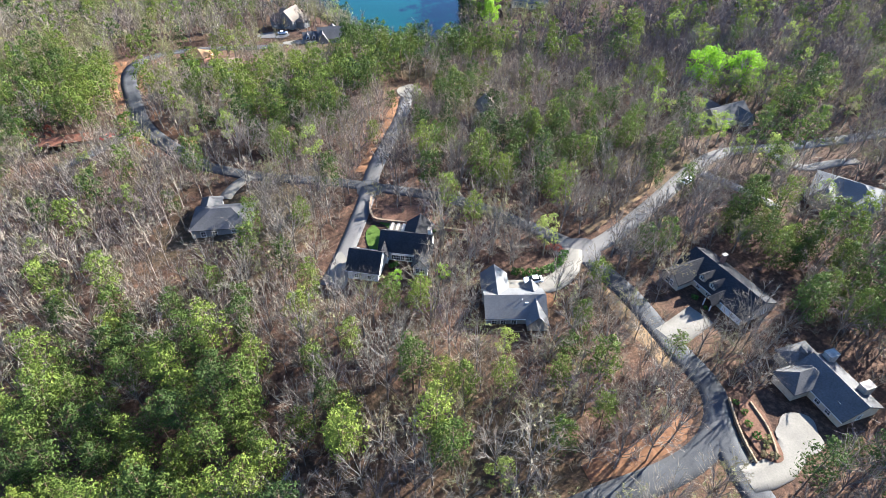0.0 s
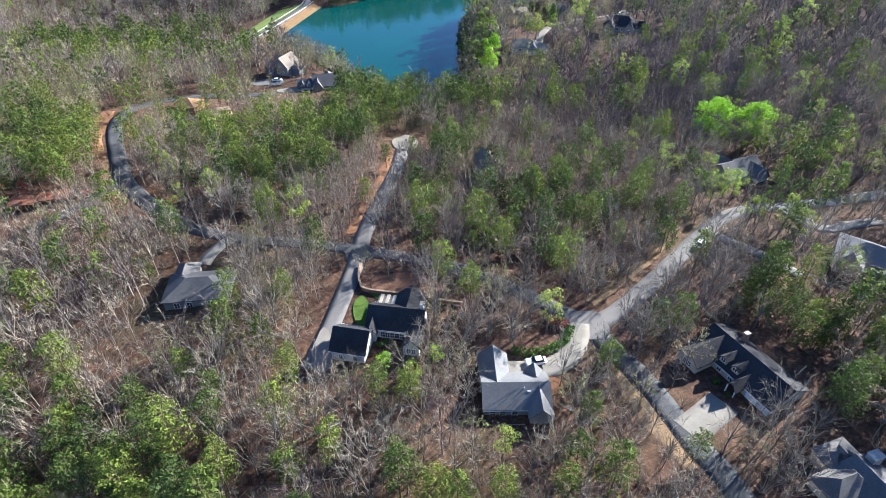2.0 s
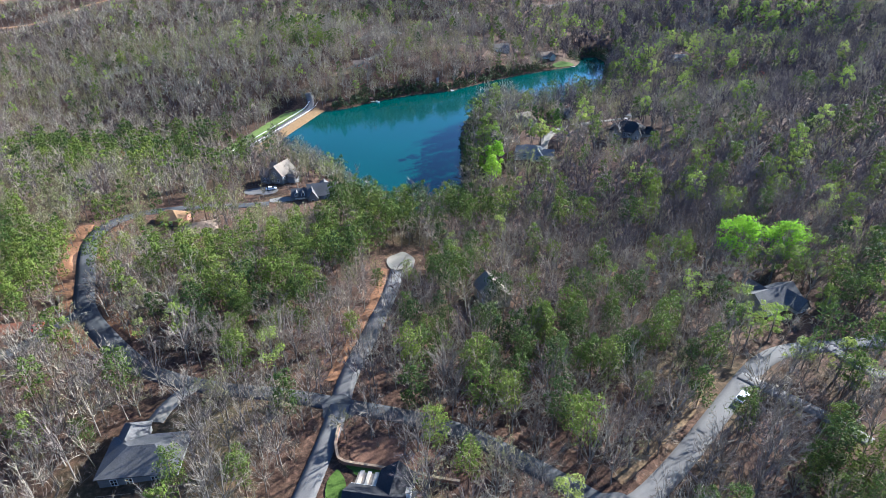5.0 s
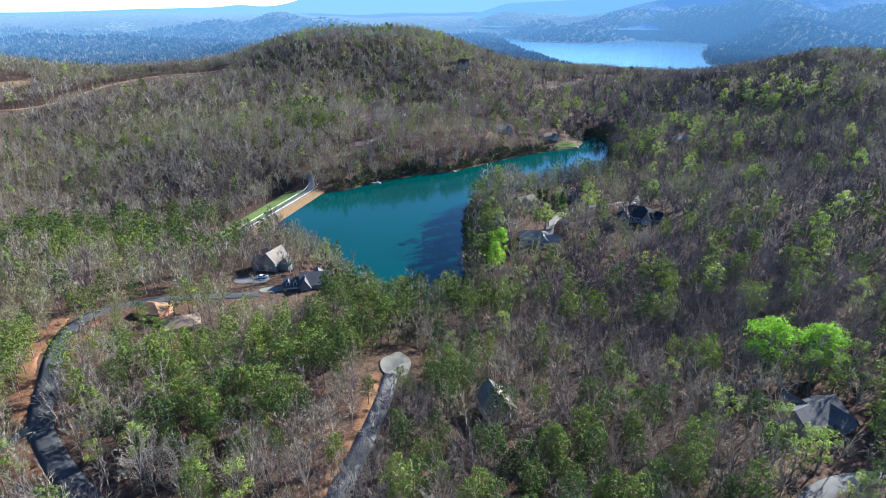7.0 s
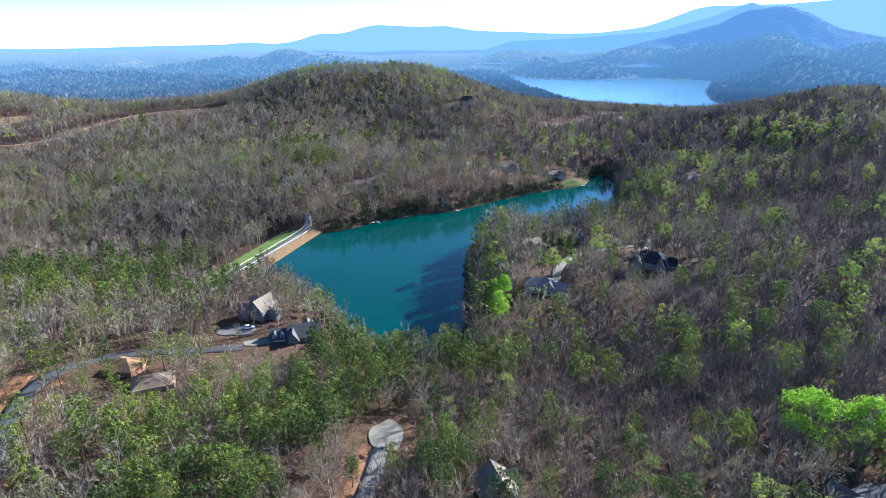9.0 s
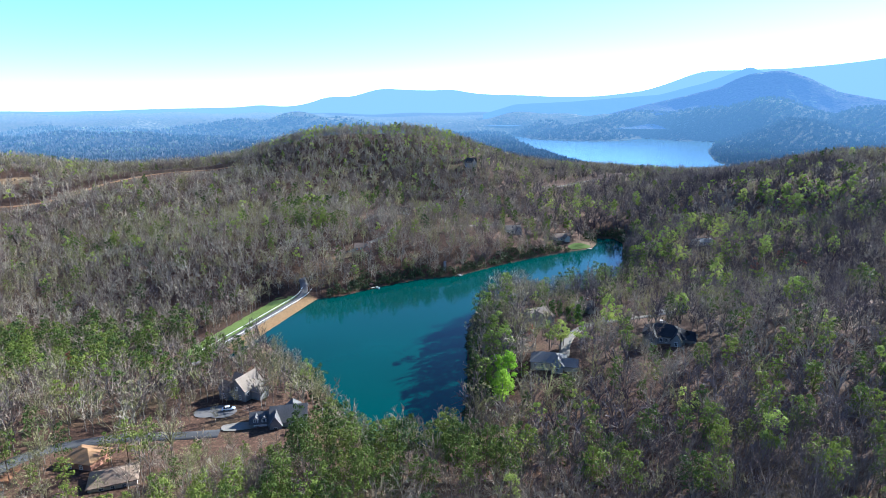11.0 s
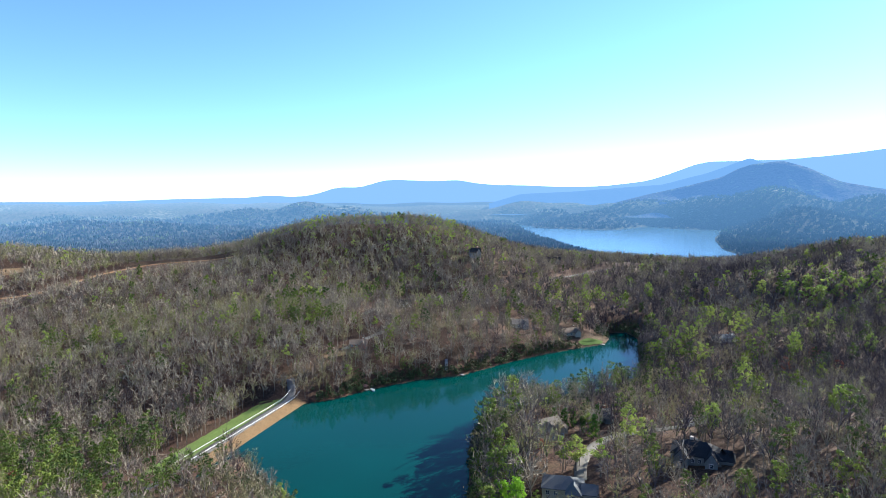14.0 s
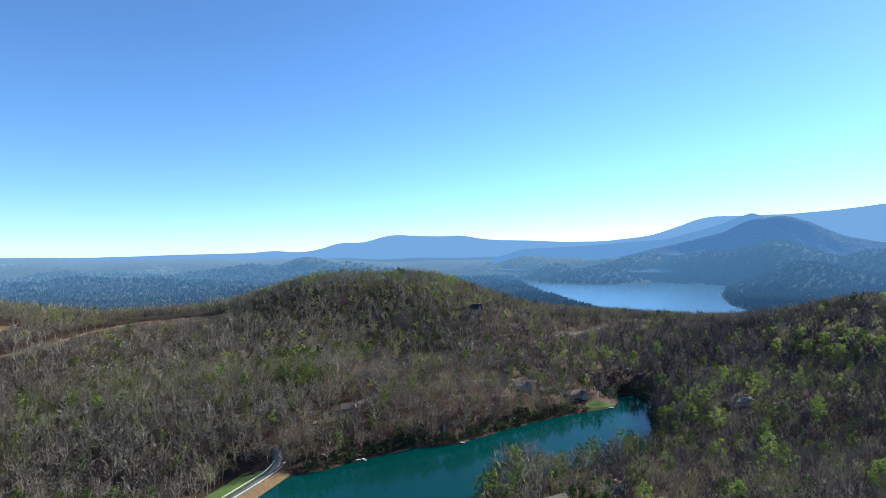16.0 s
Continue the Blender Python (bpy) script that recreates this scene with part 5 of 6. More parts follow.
house(56, 337, -12, float(land(56, 337)) + 0.3, [(-7.5, 7.5, -5.0, 5.0, 3.0, 5.8, "x", True), (1.5, 6.5, -8.0, 0, 2.9, 5.2, "y", True), (7.0, 12.5, -6.5, 1.5, 2.8, 4.8, "x", False)], M["tan_wall"], M["pale_shingle"],
      "house with pale hipped roofs on the peninsula", windows=[("s", -5.5, 0.7, 1.1, 1.4, -5.0), ("s", -2.5, 0.7, 1.1, 1.4, -5.0), ("s", 4.0, 0.7, 1.2, 1.4, -8.0), ("w", 0, 0.7, 1.1, 1.4, -7.5)])
south_yard(56, 329, 10, 11)
house(59, 393, 30, float(land(59, 393)) + 0.3, [(-5.5, 5.5, -4.5, 4.5, 4.4, 8.4, "x", False), (-4.6, -0.4, -7.0, 0, 4.2, 7.6, "y", False), (1.6, 5.2, -6.2, 0, 3.6, 6.4, "y", False), (5.2, 9.4, -3.0, 3.4, 3.0, 5.4, "x", True)], M["tan_wall"], M["tan_shingle"],
      "stone grey house with steep gables on the peninsula", windows=[("s", -2.5, 0.8, 1.1, 1.5, -7.0), ("s", 3.4, 0.8, 1.1, 1.4, -6.2), ("s", 0.6, 0.8, 0.9, 1.4, -4.5), ("w", 0, 1.0, 1.0, 1.4, -5.5)])
south_yard(59, 385, 8, 11)
_q = house(111, 350, -25, float(land(111, 350)) + 0.3, [(-9.0, 9.0, -5.5, 5.5, 3.4, 7.4, "x", True), (-7.6, -2.6, -8.6, 0, 3.4, 6.8, "y", False), (3.4, 7.8, -8.2, 0, 3.2, 6.4, "y", False), (-4.0, 2.0, 0, 8.4, 3.4, 6.8, "y", True), (8.6, 13.4, -4.0, 4.4, 3.0, 5.6, "x", True)],
           M["grey_wall"], M["dark_shingle"], "large house with dark gabled roofs on the peninsula",
           windows=[("s", -5.1, 0.8, 1.2, 1.6, -8.6), ("s", 5.6, 0.8, 1.2, 1.6, -8.2), ("s", -1.0, 0.8, 1.1, 1.5, -5.5), ("s", 1.4, 0.8, 1.1, 1.5, -5.5), ("e", 0.2, 0.8, 1.1, 1.4, 13.4)])
chimney(_q, -2.0, 1.0, 3.0, 8.4, M["stone"], 1.1)
south_yard(111, 339, 12, 12)
generic(88, 415, 10, 12, 9, 3.0, 5.5, M["grey_wall"], M["grey_shingle"], "grey roofed house behind the peninsula trees")
generic(112, 616, 20, 14, 9, 3.0, 6.0, M["tan_wall"], M["brown_shingle"], "lakeside house above a green lawn")
clear_box(125, 606, 20, 14, 8)
generic(68, 612, 10, 14, 9, 4.0, 7.0, M["tan_wall"], M["tan_shingle"], "tan house above the far shore")
south_yard(68, 609, 10, 18)
south_yard(112, 612, 9, 14)
generic(-33, 652, 0, 12, 9, 3.2, 6.2, M["white_wall"], M["dark_shingle"], "small house halfway up the wooded hill")
south_yard(-33, 648, 10, 26)
generic(-55, 533, 10, 12, 7, 2.6, 5.0, M["brick_wall"], M["brown_shingle"], "brown cabin on the cleared slope above the shore")
clear_box(-60, 522, 20, 17, 11)
generic(36, 806, 10, 13, 10, 6.0, 11.0, M["grey_wall"], M["dark_shingle"], "tall dark house high on the hill")
south_yard(38, 801, 10, 18)
generic(147, 918, 0, 16, 10, 4.5, 8.5, M["grey_wall"], M["dark_shingle"], "dark house on the wooded ridge")
south_yard(147, 913, 11, 30)
generic(214, 556, 15, 15, 9, 2.8, 4.6, M["tan_wall"], M["pale_shingle"], "pale roofed house in the shaded woods")
south_yard(214, 552, 9, 20)

clear_box(-476, 740, 30, 24, 22)
clear_box(-5, 124, -12, 9, 2.5)
clear_box(-16, 116, 8, 7, 14)
clear_box(62.5, 60, 4, 4, 7)
clear_box(127, 606, 25, 11, 5)
clear_box(-66, 521, 35, 11, 5)
clear_box(-7, 219, 0, 7.5, 13)
clear_box(-78, 300, 0, 8, 6)
clear_box(29, 104, 0, 6, 4)
clear_box(34, 309, 0, 6, 13)


# ---- cars ----
def car(x, y, heading, paint, label, length=4.7):
    """A saloon car: rounded body, glazed cabin, wheels with tyres and rims, lights."""
    z = float(land(x, y)) + 0.42
    c = new("car")
    c.matrix_basis = pose(x, y, z, 0, 0, heading)
    hl, hw = length / 2, 0.9
    prof = ((-hl, 0.42), (-hl + 0.05, 0.80), (-hl + 0.75, 0.92), (hl - 1.5, 0.90), (hl - 0.25, 0.74), (hl, 0.50), (hl - 0.05, 0.28), (-hl + 0.1, 0.26))
    bm = prism(bmesh.new(), [(u, v) for u, v in prof], "y", -hw, hw)
    bmesh.ops.bevel(bm, geom=bm.edges[:], offset=0.07, segments=2, affect="EDGES", profile=0.6)
    part("body", bm, paint, c)
    bm = bmesh.new()
    low = [bm.verts.new(p) for p in ((-hl + 0.55, -hw + 0.08, 0.88), (hl - 1.35, -hw + 0.08, 0.88), (hl - 1.35, hw - 0.08, 0.88), (-hl + 0.55, hw - 0.08, 0.88))]
    top = [bm.verts.new(p) for p in ((-hl + 1.25, -hw + 0.26, 1.42), (hl - 2.15, -hw + 0.26, 1.42), (hl - 2.15, hw - 0.26, 1.42), (-hl + 1.25, hw - 0.26, 1.42))]
    bm.faces.new(top)
    for i in range(4):
        bm.faces.new((low[i], low[(i + 1) % 4], top[(i + 1) % 4], top[i]))
    cabin = part("cabin_glass", bm, M["glass"], c, "dark tinted glass")
    bm = box(bmesh.new(), -hl + 1.2, hl - 2.1, -hw + 0.24, hw - 0.24, 1.40, 1.47)
    bmesh.ops.bevel(bm, geom=bm.edges[:], offset=0.03, segments=1, affect="EDGES")
    part("roof_panel", bm, paint, c)
    for sx in (-hl + 0.85, hl - 0.9):
        for sy in (-hw + 0.02, hw - 0.02):
            bm = bmesh.new()
            bmesh.ops.create_cone(bm, cap_ends=True, segments=16, radius1=0.33, radius2=0.33, depth=0.22, matrix=pose(sx, sy, 0.33, 90))
            wheel = part("wheel", bm, M["tyre"], c, "black rubber tyre")
            bm = bmesh.new()
            bmesh.ops.create_cone(bm, cap_ends=True, segments=12, radius1=0.2, radius2=0.2, depth=0.25, matrix=pose(sx, sy, 0.33, 90))
            part("rim", bm, M["chrome"], wheel, "silver alloy rim")
    for sy in (-0.62, 0.62):
        part("headlight", box(bmesh.new(), hl - 0.16, hl - 0.02, sy - 0.18, sy + 0.18, 0.56, 0.68), M["chrome"], c, "clear headlight")
        part("tail_light", box(bmesh.new(), -hl - 0.01, -hl + 0.08, sy - 0.18, sy + 0.18, 0.62, 0.76), M["tail_red"], c, "red tail light")
        part("wing_mirror", box(bmesh.new(), hl - 1.6, hl - 1.45, sy * 1.5 - 0.09, sy * 1.5 + 0.09, 0.88, 1.0), paint, c)
    return tagged(c, label, "car")


car(25.0, 100.4, 188, M["car_white"], "white saloon car parked on the concrete driveway")
car(76.6, 141.6, 42, M["car_white"], "white car parked at the side of the street")
car(-73.5, 301.5, 15, M["car_white"], "white car parked under bare trees", 5.0)


car(-108.5, 177.5, 60, M["tail_red"], "red car parked beside the woodland spur")


# ---- open sheds ----
def open_shed(x, y, heading, length, width, label):
    """A low timber shed: posts, a back wall of boards and a shallow pitched roof."""
    s = new("shed")
    s.matrix_basis = pose(x, y, float(land(x, y)), 0, 0, heading)
    for px in np.linspace(-length / 2 + 0.2, length / 2 - 0.2, 4):
        for py in (-width / 2 + 0.15, width / 2 - 0.15):
            slab_part("post", s, px - 0.08, px + 0.08, py - 0.08, py + 0.08, -0.5, 2.3, M["timber"])
    for k in range(int(length / 0.6)):
        px = -length / 2 + 0.6 * k
        slab_part("board", s, px, px + 0.56, width / 2 - 0.06, width / 2, -0.3, 2.2, M["timber"])
    part("roof", prism(bmesh.new(), ((-width / 2 - 0.4, 2.3), (width / 2 + 0.4, 2.9), (width / 2 + 0.4, 3.05), (-width / 2 - 0.4, 2.45)), "x", -length / 2 - 0.4, length / 2 + 0.4), M["shed_roof"], s, "rust brown sheet roof")
    clear_box(x, y - 3, heading, length / 2 + 1, width / 2 + 5)
    return tagged(s, label, "shed", "open timber sheds")


open_shed(-123.5, 170.5, 6, 7.0, 4.0, "open timber shed with a rust brown roof in the woods")
open_shed(-115.5, 173.5, 14, 8.0, 3.6, "long open timber shed with a rust brown roof")

# ---- walls, fences and edging ----
def low_wall(points, height, thick, mat, label, category="wall", cap=None):
    """A low wall stepping with the ground, one course stone at a time."""
    base = new("garden_wall")
    p = along(points, 1.2)
    base.matrix_basis = pose(p[0, 0], p[0, 1], float(land(*p[0])))
    inv = base.matrix_basis.inverted()
    for i in range(len(p) - 1):
        (ax, ay), (bx, by) = p[i], p[i + 1]
        ln, an = math.hypot(bx - ax, by - ay), math.atan2(by - ay, bx - ax)
        mx, my = (ax + bx) / 2, (ay + by) / 2
        bm = box(bmesh.new(), -ln / 2 - 0.005, ln / 2 - 0.015, -thick / 2, thick / 2, -0.6, height)
        bmesh.ops.bevel(bm, geom=bm.edges[:], offset=0.03, segments=1, affect="EDGES")
        ob = part("block", bm, mat, base)
        ob.matrix_basis = inv @ pose(mx, my, float(land(mx, my)), 0, 0, math.degrees(an))
        if cap:
            cp = part("cap", box(bmesh.new(), -ln / 2, ln / 2, -thick / 2 - 0.08, thick / 2 + 0.08, height, height + 0.1), cap, ob)
    return tagged(base, label, category)


low_wall(((-16, 135), (-16.2, 130), (-15.4, 126.5), (-14.5, 124.2), (-8, 123), (0, 121.2), (6.5, 119.6), (10, 119)), 1.0, 0.4, M["brick_wall"], "low brown brick garden wall round the mulch bed", cap=M["timber"])
low_wall(((59.6, 67), (58.8, 62), (58.6, 57), (59.0, 53)), 0.7, 0.35, M["timber"], "dark timber edging beside the street", "edging")
low_wall(((63.5, 66), (64.6, 60), (63.5, 54)), 0.6, 0.35, M["timber"], "dark timber edging beside the driveway", "edging")


def guard_rail(points, offset, label):
    """A road barrier: timber posts and a rail, following the crest."""
    base = new("guard_rail")
    c = along(points, 3.0)
    t = np.gradient(c, axis=0)
    t /= np.linalg.norm(t, axis=1)[:, None]
    p = c + np.stack([-t[:, 1], t[:, 0]], 1) * offset
    base.matrix_basis = pose(p[0, 0], p[0, 1], float(land(*p[0])))
    inv = base.matrix_basis.inverted()
    for i in range(len(p)):
        z = float(land(*p[i]))
        ob = part("post", box(bmesh.new(), -0.11, 0.11, -0.11, 0.11, -0.5, 1.0), M["timber"], base)
        ob.matrix_basis = inv @ pose(p[i, 0], p[i, 1], z)
        if i:
            d = p[i] - p[i - 1]
            m = (p[i] + p[i - 1]) / 2
            ln = math.hypot(*d)
            bm = prism(bmesh.new(), ((-0.06, 0.55), (0.04, 0.55), (-0.02, 0.68), (0.04, 0.82), (-0.06, 0.82), (-0.1, 0.68)), "x", -ln / 2, ln / 2)
            ob = part("rail", bm, M["trim_white"], base, "pale weathered rail")
            ob.matrix_basis = inv @ pose(m[0], m[1], (z + float(land(*p[i - 1]))) / 2, 0, 0, math.degrees(math.atan2(d[1], d[0])))
    return tagged(base, label, "guard rail")


DAM_ROAD = ((-113, 375), (-104, 404), (-95, 433), (-87, 460), (-84.5, 474))
guard_rail(DAM_ROAD, -3.1, "pale guard rail along the water side of the dam road")
guard_rail(DAM_ROAD, 3.1, "pale guard rail along the grass side of the dam road")


# ---- docks, boats and stairs ----
def dock(x, y, heading, length, width, label, roof=False):
    d = new("dock")
    d.matrix_basis = pose(x, y, 0.55, 0, 0, heading)
    n = int(length / 0.3)
    for i in range(n):
        part("plank", box(bmesh.new(), i * 0.3, i * 0.3 + 0.27, -width / 2, width / 2, -0.05, 0.03), M["weathered"], d)
    for px in np.linspace(0.3, length - 0.3, 3):
        for py in (-width / 2 + 0.1, width / 2 - 0.1):
            bm = bmesh.new()
            bmesh.ops.create_cone(bm, cap_ends=True, segments=8, radius1=0.11, radius2=0.1, depth=3.2, matrix=pose(px, py, -0.9))
            part("pile", bm, M["timber"], d)
    if roof:
        part("shelter_roof", roof_gable(bmesh.new(), length * 0.3, length, -width / 2, width / 2, 2.3, 3.1, "x", 0.2, 0.1), M["brick_wall"], d, "dull red shelter roof")
        for px in (length * 0.33, length - 0.15):
            for py in (-width / 2 + 0.1, width / 2 - 0.1):
                part("shelter_post", box(bmesh.new(), px - 0.06, px + 0.06, py - 0.06, py + 0.06, 0, 2.3), M["timber"], d)
    return tagged(d, label, "dock")


dock(-44.5, 490.5, -50, 5.0, 2.8, "small boat dock with a dull red roof", True)
dock(18.0, 522.5, -60, 5.0, 2.4, "weathered grey swimming dock on the far shore")
dock(132.5, 607.0, -35, 7.0, 2.2, "weathered grey dock below the lawn")
dock(22.0, 331.0, 180, 3.2, 1.8, "small grey dock in the shade of the peninsula")


def boat(x, y, heading, label):
    b = new("boat")
    b.matrix_basis = pose(x, y, 0.0, 0, 0, heading)
    bm = bmesh.new()
    ring = []
    for z, s in ((-0.15, 0.75), (0.55, 1.0)):
        ring.append([bm.verts.new((px * (0.94 if z < 0 else 1), py * s, z)) for px, py in ((-2.4, -0.9), (1.0, -0.95), (2.1, -0.5), (2.7, 0), (2.1, 0.5), (1.0, 0.95), (-2.4, 0.9))])
    bm.faces.new(ring[0][::-1])
    for i in range(7):
        bm.faces.new((ring[0][i], ring[0][(i + 1) % 7], ring[1][(i + 1) % 7], ring[1][i]))
    part("hull", bm, M["car_white"], b)
    part("deck_floor", box(bmesh.new(), -2.2, 1.6, -0.75, 0.75, 0.12, 0.2), M["concrete"], b)
    part("seat", box(bmesh.new(), -1.9, -1.3, -0.6, 0.6, 0.2, 0.65), M["trim_white"], b)
    part("console", box(bmesh.new(), -0.3, 0.3, -0.3, 0.3, 0.2, 0.95), M["trim_white"], b)
    part("windscreen", box(bmesh.new(), 0.26, 0.32, -0.4, 0.4, 0.95, 1.3), M["glass"], b)
    return tagged(b, label, "boat")


boat(-38.5, 488.5, -55, "white motor boat moored at the dock")


def hill_stairs(a, b, label):
    """Timber stairs from the shore up the slope."""
    s = new("stairs")
    s.matrix_basis = pose(a[0], a[1], float(land(*a)))
    inv = s.matrix_basis.inverted()
    n = 34
    an = math.degrees(math.atan2(b[1] - a[1], b[0] - a[0]))
    for i in range(n):
        x, y = a[0] + (b[0] - a[0]) * i / n, a[1] + (b[1] - a[1]) * i / n
        ob = part("tread", box(bmesh.new(), -0.65, 0.65, -1.0, 1.0, 0.15, 0.35), M["weathered"], s)
        ob.matrix_basis = inv @ pose(x, y, float(land(x, y)), 0, 0, an)
    return tagged(s, label, "stairs")


hill_stairs((8, 522), (8, 530), "grey timber stairs up the wooded bank")
clear_box(6, 545, 90, 26, 2.5)
clear_box(3, 575, 90, 16, 3)


# ---- garden plants ----
def bush_thing(name, x, y, shape, mats, label, group, size=1.0):
    b = tree_thing(name, shape, mats, label, group)
    for ch, nm in zip(b.children, ("stem", "leaves")):
        ch.name = nm
    b["category"] = "shrub"
    plant(b, [(x, y, float(land(x, y)) + 0.15, size)], int(x * 7 + y))
    return b


_hedge = along(((21, 103.5), (25, 103.2), (30, 104.5), (33, 107.5), (34.5, 110.5)), 1.6)
for _i, (_hx, _hy) in enumerate(_hedge):
    bush_thing("hedge_shrub", _hx, _hy, bush(160 + _i % 3, 1.5, 1.3, 110, 0.38), (M["bark"], M["hedge"]), "clipped dark green hedge shrub beside the driveway", "hedge round the driveway")
bush_thing("red_shrub", 33, 112.3, bush(170, 2.2, 1.5, 130, 0.4), (M["bark"], M["red_buds"]), "red leaved shrub at the street corner", "red shrubs")
bush_thing("red_shrub", 30.6, 112.8, bush(171, 1.8, 1.4, 120, 0.4), (M["bark"], M["red_buds"]), "red leaved shrub at the street corner", "red shrubs")
for _i, (_hx, _hy) in enumerate(((60.6, 66), (61.2, 63.6), (60.9, 61), (61.4, 58.4), (62.2, 56.2), (61.0, 54.6), (62.8, 54.2), (63.0, 57.4))):
    bush_thing("golden_shrub", _hx, _hy, bush(175 + _i % 3, 1.1, 0.9, 90, 0.3), (M["bark"], M["buds"] if _i > 3 else M["hedge"]), "low rounded shrub in the mulch bed", "shrubs in the mulch bed", 0.8 + 0.1 * (_i % 4))
for _i, (_hx, _hy) in enumerate(((-11.5, 106.4), (-9.2, 105.6), (-8.0, 106.2), (-1.4, 100.6), (2.4, 101.2), (62.6, 95.0), (64.2, 91.8), (60.6, 99.2))):
    bush_thing("garden_shrub", _hx, _hy, bush(180 + _i % 3, 1.0, 0.8, 80, 0.3), (M["bark"], M["hedge"]), "low evergreen shrub against the house", "garden shrubs", 0.8 + 0.15 * (_i % 3))


def mailbox(x, y, heading, label):
    m = new("mailbox")
    m.matrix_basis = pose(x, y, float(land(x, y)), 0, 0, heading)
    part("post", box(bmesh.new(), -0.06, 0.06, -0.06, 0.06, -0.3, 1.05), M["timber"], m)
    bm = prism(bmesh.new(), ((-0.1, 1.05), (0.1, 1.05), (0.1, 1.2), (0.06, 1.28), (-0.06, 1.28), (-0.1, 1.2)), "x", -0.24, 0.24)
    part("box", bm, M["car_dark"], m, "black metal letter box")
    return tagged(m, label, "mailbox")


mailbox(55.8, 78.5, 10, "black mailbox on a timber post beside the street")
mailbox(40.2, 107.5, 10, "black mailbox on a timber post at the driveway")

# red budded trees
for _s, (_px, _py, _h) in enumerate(((221, 487, 0.95), (246, 500, 0.8), (-130, 172, 0.6), (-126, 176, 0.5), (158, 168, 0.8))):
    _t = tree_thing("red_budded_tree", leafy_tree(130 + _s, 12, 14, 22, 0.7, 3.4), (M["bark"], M["red_buds"]), "tree in dull red spring bud", "red budded trees")
    plant(_t, [(_px, _py, float(land(_px, _py)), _h)], 50 + _s)
# lone yellow green trees on the peninsula and among the houses
for _s, (_px, _py, _h) in enumerate(((31, 335, 0.9), (36, 312, 0.8), (66, 356, 0.85), (78, 392, 0.8), (30, 398, 0.7), (88, 172, 0.5), (97, 168, 0.5), (62, 180, 0.5), (70, 177, 0.5), (-7.5, 98.5, 0.5), (3.2, 99.5, 0.55))):
    _t = tree_thing("young_leafy_tree", leafy_tree(150 + _s % 4, 14, 15, 22, 0.7, 3.6), (M["bark"], M["fresh"] if _s < 2 or _s > 4 else M["spring"]), "slender tree in yellow green new leaf", "trees in new leaf")
    plant(_t, [(_px, _py, float(land(_px, _py)), _h)], 70 + _s)


# ---- woods ----
_rng = np.random.default_rng(11)
BARE_NEAR = [bare_tree(s, 12.5 + s % 4, 12, 4, 8, 4, 0.055, 1.05, 1.9, spread=0.30) for s in range(6)]
BUD_NEAR = [bare_tree(20 + s, 11.5 + s % 3, 11, 3, 4, 4, 0.05, 1.0, 1.8, leafy=380, leaf=0.27, spread=0.30) for s in range(4)]
PINE_NEAR = [pine_tree(40 + s, 14.5 + 1.5 * s, 18, 58, 4, low=0.36, size=0.43, wide=3.9) for s in range(3)] + [pine_tree(50 + s, 11 + s, 18, 58, 4, low=0.15, wide=3.9, size=0.43) for s in range(2)]
FRESH_NEAR = [leafy_tree(130 + s, 10.5 + s, 15, 48, 0.36, 3.4) for s in range(3)]
BARE_EDGE = [bare_tree(160 + s, 13.0 + s % 3, 9, 4, 5, 3, 0.105, 1.3, 2.0, limb_wood=False, spread=0.29) for s in range(5)]
BUD_EDGE = [bare_tree(170 + s, 12.5, 9, 3, 3, 3, 0.09, 1.2, 2.0, leafy=180, leaf=0.40, limb_wood=False, spread=0.29) for s in range(3)]
PINE_EDGE = [pine_tree(46 + s, 14.5 + s, 14, 34, 3, 0.34, 0.57, 3.8, boughs=False) for s in range(3)]
BARE_MID = [bare_tree(30 + s, 14.0 + s % 3, 8, 3, 4, 3, 0.21, 1.6, 2.2, limb_wood=False, spread=0.27) for s in range(6)]
BUD_MID = [bare_tree(36 + s, 13.5, 8, 2, 3, 3, 0.18, 1.5, 2.2, leafy=80, leaf=0.58, limb_wood=False, spread=0.27) for s in range(3)]
PINE_MID = [pine_tree(56 + s, 14.5 + s, 11, 28, 3, 0.32, 0.72, 3.6, boughs=False) for s in range(3)]
FRESH_MID = [leafy_tree(98 + s, 14, 12, 24, 0.78, 3.6) for s in range(2)]
BARE_FAR = [bare_tree(60 + s, 14.0 + s % 3, 7, 3, 2, 3, 0.42, 2.4, 3.0, limb_wood=False, spread=0.28) for s in range(5)]
BUD_FAR = [bare_tree(70 + s, 13.5, 6, 2, 1, 3, 0.50, 2.0, 2.8, leafy=27, leaf=1.0, limb_wood=False, spread=0.28) for s in range(3)]
PINE_FAR = [pine_tree(80 + s, 15, 8, 12, 3, 0.30, 1.5, 3.4, boughs=False) for s in range(2)]
FRESH_FAR = [leafy_tree(90 + s, 14, 7, 13, 1.4, 3.4) for s in range(2)]


